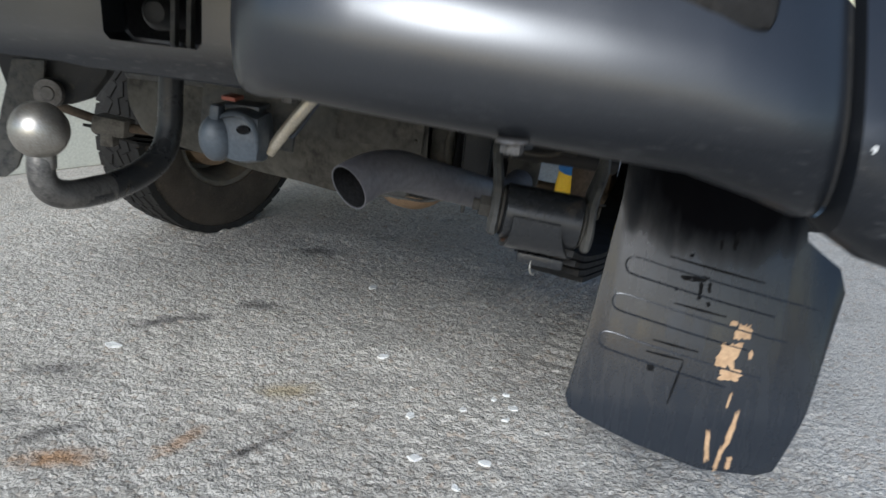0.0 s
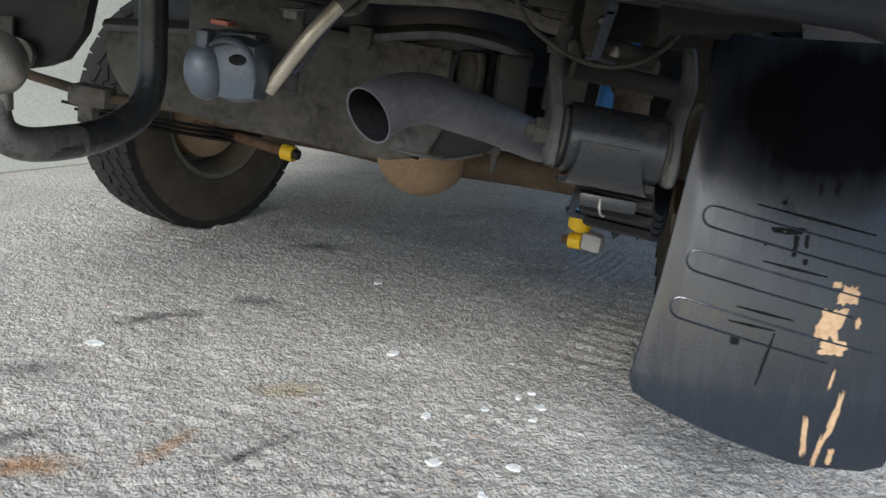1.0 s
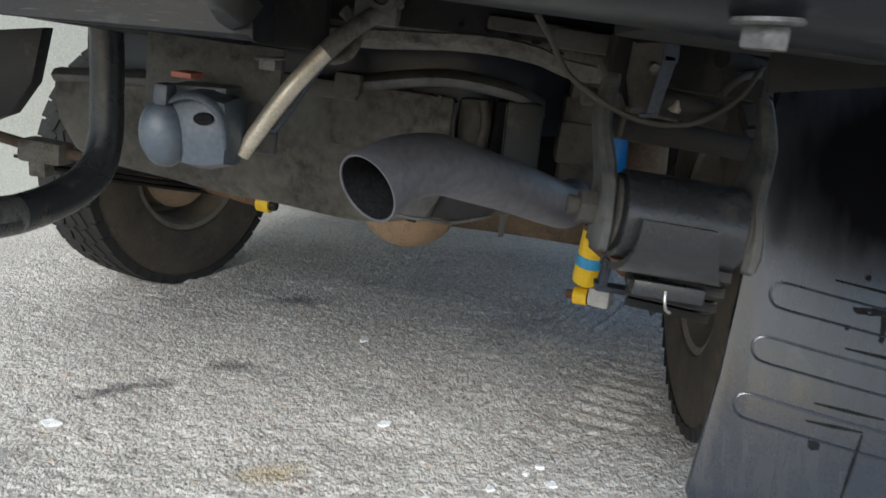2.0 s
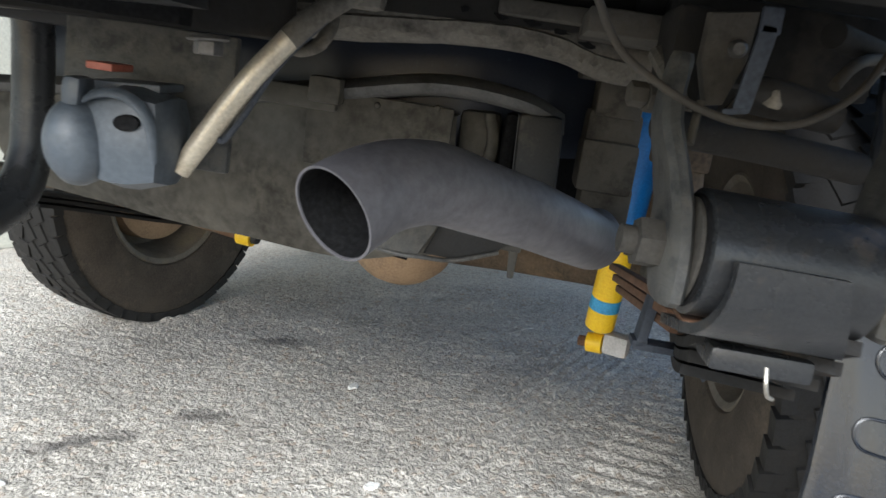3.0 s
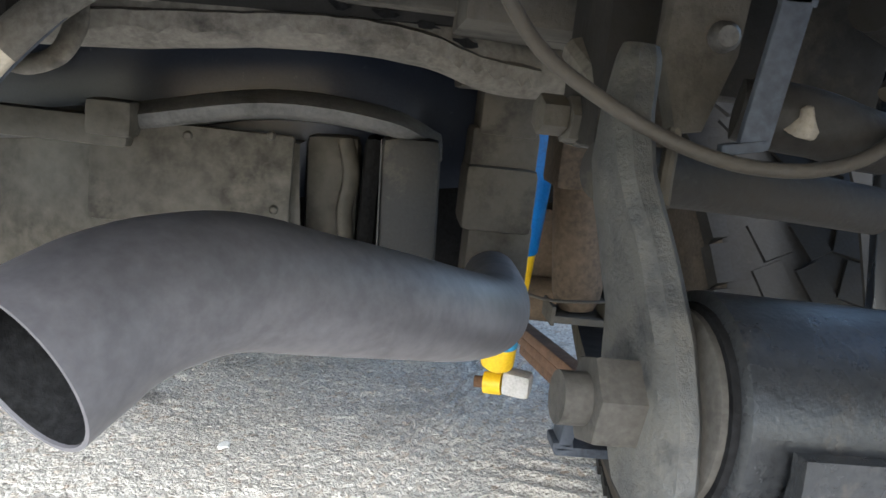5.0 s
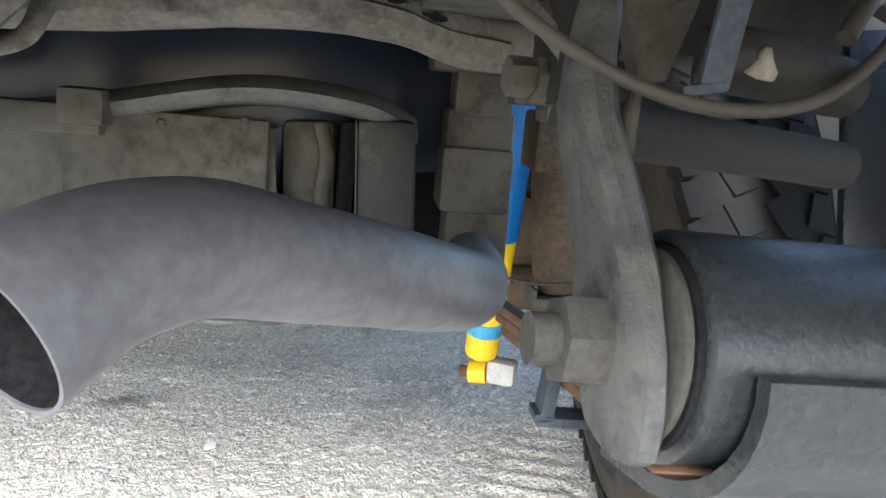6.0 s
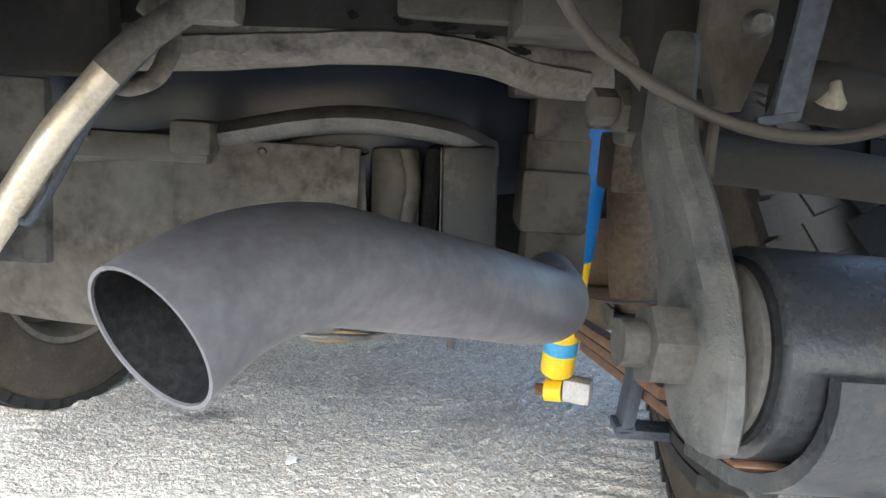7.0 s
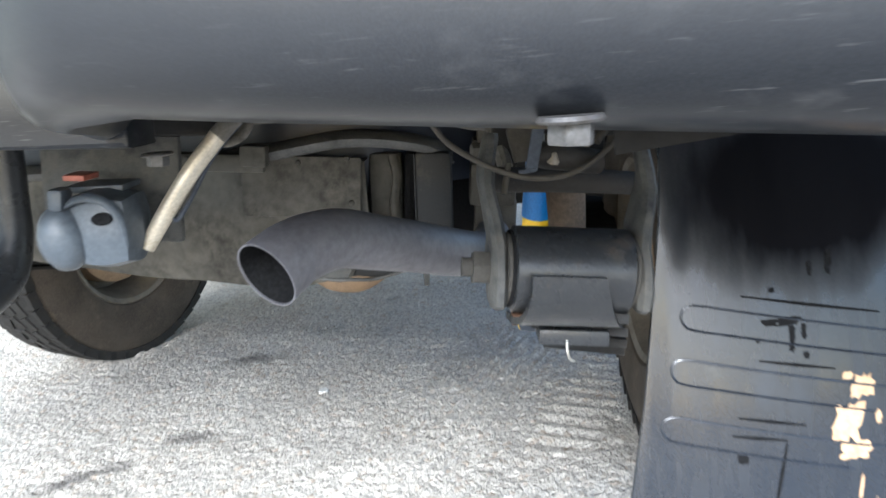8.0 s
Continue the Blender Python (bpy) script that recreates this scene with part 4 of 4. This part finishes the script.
# shackle
def shackle_plate(origin, flip):
    """A forged plate: height, rear and front edge, thickness and outward set of each section."""
    table = np.array([(-0.026, -0.010, 0.010, 0.0080, 0.0), (-0.023, -0.015, 0.015, 0.0100, 0.0), (-0.012, -0.021, 0.021, 0.0105, 0.0), (0.004, -0.022, 0.024, 0.0105, 0.0), (0.020, -0.019, 0.023, 0.0105, 0.0), (0.034, -0.017, 0.022, 0.0105, 0.002),
                      (0.048, -0.016, 0.020, 0.0105, 0.006), (0.060, -0.013, 0.015, 0.0105, 0.0085), (0.074, -0.009, 0.010, 0.0105, 0.0080), (0.090, -0.007, 0.007, 0.0105, 0.0045), (0.094, -0.005, 0.005, 0.0085, 0.0040)])
    up, back = Vector((0.08, 0.40, 1)).normalized(), AX.cross(Vector((0, 0, 1))).normalized() * -1
    bm = bmesh.new()
    loops = []
    for u in np.linspace(-0.026, 0.094, 40):
        lo, hi, t, o = (float(np.interp(u, table[:, 0], table[:, c])) for c in (1, 2, 3, 4))
        h, ch = t / 2, min(0.0042, (hi - lo) * 0.25)
        ring = [(lo, -h * 0.45), (lo + ch, -h), ((lo + hi) / 2, -h * 1.10), (hi - ch, -h), (hi, -h * 0.45), (hi, h * 0.45), (hi - ch, h), ((lo + hi) / 2, h * 1.10), (lo + ch, h), (lo, h * 0.45)]
        loops.append([bm.verts.new(origin + up * float(u) + back * a + AX * (w + flip * o)) for a, w in ring])
    for a, b in zip(loops, loops[1:]):
        for k in range(10):
            bm.faces.new((a[k], a[(k + 1) % 10], b[(k + 1) % 10], b[k]))
    bm.faces.new(loops[0])
    bm.faces.new(loops[-1])
    return roughen(bm, 60, 0.0007)


shack = tagged(empty("spring_shackle", vehicle), "dusty grey steel spring shackle with nut and bushes")
for side, gap in ((-1, 0.0372), (1, 0.0430)):
    part("plate", shackle_plate(EYE + AX * (side * (gap + 0.0086)), 0.9 * side), M_shackle, shack)
    part("bush_flange", tube([EYE + AX * (side * gap), EYE + AX * (side * (gap + 0.001)), EYE + AX * (side * (gap + 0.0030)), EYE + AX * (side * (gap + 0.0036))], [0.020, 0.0245, 0.0245, 0.0235], 40, 1), M_washer, shack, "dusty steel washer beside the bush")
nut = lambda a, b, r, tw: prism(hexagon(r, tw), b - a, along(EYE - AX * ((a + b) / 2), -AX), bevel=0.001)
part("nut", merged(nut(0.0490, 0.0625, 0.0118, 0.3), tube([EYE - AX * 0.0620, EYE - AX * 0.0695], 0.0066, 18, 1)), M_washer, shack, "dusty hexagon nut")
part("upper_pin", tube([(0.352, 0.062, 0.667), (0.40, 0.09, 0.659), (0.440, 0.110, 0.652), (0.478, 0.126, 0.645)], 0.0095, 20, 3), M_tube, shack, "grimy dark cross tube between the shackle plates")

# odd bits over the shackle
part("cable", tube([(0.300, -0.005, 0.738), (0.311, 0.010, 0.722), (0.317, 0.018, 0.711), (0.326, 0.020, 0.699), (0.341, 0.020, 0.688), (0.359, 0.020, 0.678), (0.378, 0.020, 0.672), (0.399, 0.022, 0.671), (0.418, 0.028, 0.676), (0.440, 0.040, 0.690), (0.455, 0.050, 0.710)], 0.0020, 12, 6), M_cable, vehicle, "brown sleeved cable looped over the shackle")
part("strap_strut", merged(box((0.3845, 0.022, 0.696), (0.0082, 0.003, 0.040), ry=13, bevel=0.001), box((0.3775, 0.022, 0.6765), (0.012, 0.004, 0.003), ry=-6, bevel=0.001), box((0.3890, 0.022, 0.717), (0.0095, 0.003, 0.012), ry=4, bevel=0.001)), M_strap, vehicle, "blue-grey flat strap")
hump = part("dark_fitting", roughen(tube([(0.383, 0.040, 0.686), (0.392, 0.038, 0.684), (0.412, 0.040, 0.680), (0.430, 0.046, 0.676)], [0.0085, 0.0095, 0.0095, 0.0085], 20, 5), 50, 0.0012), M_tube, vehicle, "dark grimy hose fitting behind the strap")
part("mud_blob", roughen(lathe([(0, 0.0044), (0.0012, 0.0036), (0.0022, 0.0016), (0.0034, -0.0010), (0.0040, -0.0026), (0.0026, -0.0036), (0, -0.0038)], pose(0.3965, 0.0285, 0.683, 20), 20), 260, 0.0016), M_mud, hump, "pale dried mud blob")
part("hose", tube([(0.428, 0.044, 0.690), (0.436, 0.050, 0.698), (0.446, 0.060, 0.703), (0.460, 0.075, 0.705)], 0.0030, 12, 6), M_cable, hump, "dirty brown hose")
part("thin_rod", tube([(0.366, 0.040, 0.680), (0.363, 0.036, 0.668), (0.361, 0.032, 0.660)], 0.0022, 10, 4), M_bracket, vehicle, "thin dusty rod beside the shackle")
mount = part("mount_bracket", roughen(box((0.425, 0.16, 0.712), (0.12, 0.05, 0.05), bevel=0.006), 40, 0.002), M_under, vehicle, "dirty shackle mount on the frame")
part("cheek", box((0.368, 0.12, 0.700), (0.020, 0.06, 0.06), bevel=0.004), M_under, mount)
part("gusset", roughen(prism([(-0.012, 0.026), (0.012, 0.028), (0.010, 0.004), (0.002, -0.018), (-0.007, -0.019), (-0.013, 0.002)], 0.012, pose(0.380, 0.062, 0.697, 90, 4, 0), bevel=0.003), 60, 0.001), M_bracket, mount, "dusty forged gusset")
part("gusset_bolt", lathe([(0, 0.004), (0.003, 0.004), (0.0045, 0.002), (0.005, -0.003)], along((0.384, 0.0555, 0.706), (0, -1, 0)), 14), M_dull, mount)
part("lug_nut", merged(prism(hexagon(0.009, 0.2), 0.010, along((0.356, 0.118, 0.680), (-1, -0.2, 0.1)), bevel=0.001), prism(hexagon(0.0075, 0.5), 0.010, along((0.346, 0.116, 0.682), (-1, -0.2, 0.1)), bevel=0.001)), M_bracket, mount, "two dusty nuts on the upper shackle bolt")
part("spacer", tube([(0.358, 0.13, 0.705), (0.362, 0.10, 0.690), (0.366, 0.085, 0.672)], 0.006, 10, 4), M_frame, mount)
part("stay", tube([(0.43, 0.06, 0.715), (0.465, 0.09, 0.708), (0.50, 0.12, 0.702)], 0.007, 12, 4), M_under, vehicle, "dark stay rod")

# mud flap
def flap_point(x, z, off=0.0):
    return Vector((x, 0.084 + 0.225 * (z - 0.351) + flap_bow(x, z) - off, z))


def flap_bow(x, z):
    """How far the hanging rubber bows back towards its sides and its lower edge."""
    return 0.55 * (x - 0.60) ** 2 + 0.9 * max(0, 0.37 - z) ** 1.5


def bowed(bm):
    for v in bm.verts:
        v.co.y += flap_bow(v.co.x, v.co.z)
    return bm


FLAP = [(0.500, 0.70), (0.494, 0.606), (0.472, 0.46), (0.451, 0.362), (0.456, 0.347), (0.47, 0.339), (0.54, 0.313), (0.622, 0.288), (0.69, 0.286), (0.709, 0.294), (0.735, 0.38), (0.761, 0.518), (0.752, 0.545), (0.708, 0.574), (0.700, 0.64), (0.70, 0.70)]
flap_m = Matrix(((1, 0, 0, 0), (0, 0.225, -1, 0.084 - 0.225 * 0.351), (0, 1, 0.225, 0), (0, 0, 0, 1)))
flap_bm = prism(FLAP, 0.006, flap_m, bevel=0.0015)
for k in range(1, 16):
    bmesh.ops.bisect_plane(flap_bm, geom=flap_bm.verts[:] + flap_bm.edges[:] + flap_bm.faces[:], plane_co=(0.45 + 0.02 * k, 0, 0), plane_no=(1, 0, 0))
for k in range(1, 6):
    bmesh.ops.bisect_plane(flap_bm, geom=flap_bm.verts[:] + flap_bm.edges[:] + flap_bm.faces[:], plane_co=(0, 0, 0.285 + 0.017 * k), plane_no=(0, 0, 1))
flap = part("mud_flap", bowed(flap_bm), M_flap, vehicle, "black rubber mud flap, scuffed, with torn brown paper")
for x, z, dx, dz, long in ((0.508, 0.541, 0.967, -0.19, 0.23), (0.497, 0.497, 0.967, -0.19, 0.21), (0.486, 0.450, 0.967, -0.19, 0.20)):
    rib = [flap_point(x + dx * s + nx, z + dz * s + nz, 0.0035) for s, nx, nz in (*((long * k / 5, 0, 0) for k in (5, 4, 3, 2, 1)), (0.012, 0, 0), (0.003, -0.001, -0.003), (0, -0.002, -0.010), (0.003, -0.003, -0.017), (0.012, -0.004, -0.020), *((long * k / 5, -0.004, -0.020) for k in (1, 2, 3, 4)))]
    part("rib", tube(rib, 0.0011, 8, 4), M_flap, flap)
for a, b in (((0.5553, 0.5445), (0.667, 0.524)), ((0.566, 0.4915), (0.627, 0.4815)), ((0.546, 0.4460), (0.600, 0.4375)), ((0.540, 0.4315), (0.584, 0.4262)), ((0.584, 0.4240), (0.571, 0.372))):
    part("groove", tube([flap_point(*a, 0.0034), flap_point((a[0] + b[0]) / 2, (a[1] + b[1]) / 2, 0.0036), flap_point(*b, 0.0034)], [0.0008, 0.0015, 0.0008], 8, 3), M_matt_black, flap)
rnd = random.Random(11)


def torn(cx, cz, w, h, slant, n=26):
    """A ragged scrap of paper on the flap."""
    out = []
    for k in range(n):
        a = 2 * math.pi * k / n
        r = rnd.uniform(0.62, 1.12) / max(abs(math.cos(a)), abs(math.sin(a))) ** 0.75
        u, v = w / 2 * r * math.cos(a), h / 2 * r * math.sin(a)
        out.append((cx + u + slant * v, cz + v))
    return bowed(prism(out, 0.0007, Matrix.Translation((0, -0.0036, 0)) @ flap_m))


PAPER = [(0.634, 0.438, 0.026, 0.034, 0.2), (0.640, 0.415, 0.027, 0.014, 0.1), (0.649, 0.466, 0.020, 0.020, 0.1), (0.637, 0.475, 0.010, 0.006, 0.0), (0.660, 0.440, 0.005, 0.012, 0.1),
         (0.625, 0.325, 0.006, 0.050, -0.1), (0.649, 0.345, 0.007, 0.062, 0.15), (0.641, 0.308, 0.006, 0.040, 0.1), (0.654, 0.303, 0.006, 0.020, 0.0), (0.642, 0.385, 0.003, 0.020, 0.2)]
DRIPS = [(0.592, 0.5225, 0.022, 0.008, 0.0), (0.577, 0.5220, 0.014, 0.006, 0.3), (0.594, 0.5090, 0.005, 0.026, 0.05), (0.604, 0.5130, 0.004, 0.014, 0.0), (0.6049, 0.4940, 0.005, 0.006, 0.0), (0.5666, 0.5080, 0.004, 0.004, 0.0), (0.5476, 0.4128, 0.009, 0.008, 0.0),
         (0.628, 0.5690, 0.006, 0.022, 0.1), (0.612, 0.5640, 0.004, 0.012, 0.0), (0.580, 0.5480, 0.005, 0.005, 0.0)]
for scrap in DRIPS:
    part("tar_drip", torn(*scrap), M_matt_black, flap, "black tar drip", smooth=False)
for scrap in PAPER:
    part("torn_paper", torn(*scrap), M_tape, flap, "torn brown paper stuck to the flap", smooth=False)


# wheels
def wheel(centre, heading, lean, radius, width, label):
    w = empty("wheel", vehicle)
    tagged(w, label)
    axis = Matrix.Translation(centre) @ pose(0, 0, 0, 0, lean, heading) @ pose(0, 0, 0, 0, 90, 0)
    h = width / 2
    prof = [(0.195, -h * 0.78), (0.205, -h * 0.92), (0.24, -h * 1.02), (0.285, -h * 1.03), (radius - 0.045, -h * 0.98), (radius - 0.018, -h * 0.90), (radius - 0.007, -h * 0.80), (radius - 0.006, 0), (radius - 0.007, h * 0.80), (radius - 0.018, h * 0.90), (radius - 0.045, h * 0.98), (0.285, h * 1.03), (0.24, h * 1.02), (0.205, h * 0.92), (0.195, h * 0.78)]
    lugs = []
    count = 44
    for k in range(count):
        a = 2 * math.pi * k / count
        for off, tw, lw in ((-0.40, 20, 0.165), (0.40, -20, 0.165), (-0.80, 6, 0.18), (0.80, -6, 0.18), (0.0, 24, 0.13)):
            sh = 0.5 if abs(off) < 0.5 else 0.0
            lugs.append(((a + sh * 2 * math.pi / count), off * h, tw, lw * h))
    blocks = {}
    for a, z, tw, lw in lugs:
        edge = abs(z) > h * 0.7
        r0, r1 = (radius - 0.03, radius - 0.005) if edge else (radius - 0.016, radius)
        key = (edge, round(lw, 4))
        if key not in blocks:
            me = bpy.data.meshes.new("tread_block")
            me.from_pydata([(x * (r1 - r0) / 2, y * 0.0240 * (1 - 0.08 * (x > 0)), zz * lw * (0.95 - 0.05 * (x > 0))) for x in (-1, 1) for y in (-1, 1) for zz in (-1, 1)], [],
                           [(0, 1, 3, 2), (4, 6, 7, 5), (0, 4, 5, 1), (2, 3, 7, 6), (0, 2, 6, 4), (1, 5, 7, 3)])
            me.materials.append(M_tread)
            blocks[key] = me
        block = new("tread_block", blocks[key])
        block.parent = w
        block.matrix_world = axis @ pose(0, 0, 0, 0, 0, math.degrees(a)) @ Matrix.Translation(((r0 + r1) / 2, 0, z)) @ pose(0, 0, 0, tw, 0, 0)
    tyre_bm = lathe(prof, axis, 72)
    tyre = part("tyre", tyre_bm, M_tyre, w, "dusty black off-road tyre with block tread")
    part("tread_band", lathe([(radius - 0.0075, -h * 0.84), (radius - 0.0045, -h * 0.78), (radius - 0.0040, 0), (radius - 0.0045, h * 0.78), (radius - 0.0075, h * 0.84)], axis, 72), M_tread, tyre)
    rim = [(0.196, -h * 0.80), (0.202, -h * 0.86), (0.197, -h * 0.90), (0.186, -h * 0.84), (0.178, -h * 0.6), (0.165, -h * 0.2), (0.165, h * 0.2), (0.14, h * 0.34), (0.09, h * 0.30), (0.055, h * 0.55), (0, h * 0.55)]
    part("rim", lathe(rim, axis, 56), M_rim, w, "dull tan steel rim")
    part("brake_drum", lathe([(0, -h * 0.75), (0.06, -h * 0.75), (0.12, -h * 0.5), (0.14, -h * 0.42), (0.145, h * 0.1), (0, h * 0.1)], axis, 40), M_tan, w)
    return w


# a wheel's outer side is on its own +x; the far wheel is turned so that its drum faces inwards
wheel((-0.735, 1.76, 0.362), 156, -3, 0.366, 0.21, "far rear wheel with a dusty black tyre")
wheel((0.752, 0.99, 0.360), -1, 0, 0.364, 0.23, "near rear wheel behind the mud flap")

# floor and body over it all
part("floor_pan", box((0.0, 1.75, 0.865), (1.62, 3.8, 0.05), ry=2, rz=-8, bevel=0.01), M_under, vehicle, "dark underbody floor")
part("inner_arch", shell(sheet([[(x, 0.99 + 0.52 * math.cos(a), 0.42 + 0.46 * math.sin(a)) for a in (radians(v) for v in range(-10, 172, 12))] for x in (0.70, 0.80, 0.92)]), 0.004), M_under, vehicle, "dark inner wheel arch")
part("body", box((-0.05, 1.75, 1.32), (1.70, 3.9, 0.85), ry=2, rz=-8, bevel=0.08), M_bumper, vehicle, "dark vehicle body")

# small fittings
for x, z in ((0.095, 0.66), (0.15, 0.66), (0.205, 0.66), (0.205, 0.61), (-0.05, 0.675), (0.03, 0.676)):
    part("rivet", lathe([(0, 0.0022), (0.002, 0.0018), (0.0032, 0.0004), (0.0034, -0.002)], along((x, 0.3685 if x > 0.06 else 0.3555, z), (0, -1, 0)), 12), M_guard, tank)
part("spring_seat", roughen(box((0.52, 1.14, 0.43), (0.10, 0.06, 0.16), rz=-18, bevel=0.012), 18, 0.006), M_axle, axle, "brown spring seat on the axle")
# no parts of the vehicle: dark panels added to block bright gaps beneath it
part("gap_blocker", box((0.72, 1.62, 0.66), (0.85, 0.03, 0.56), ry=0, bevel=0.006), M_under, vehicle, "dark panel added to block the bright gap past the shock")
part("far_blocker", box((0.05, 2.1, 0.70), (1.3, 0.06, 0.36), ry=0, bevel=0.02), M_under, vehicle, "dark panel added under the body to close the far view")
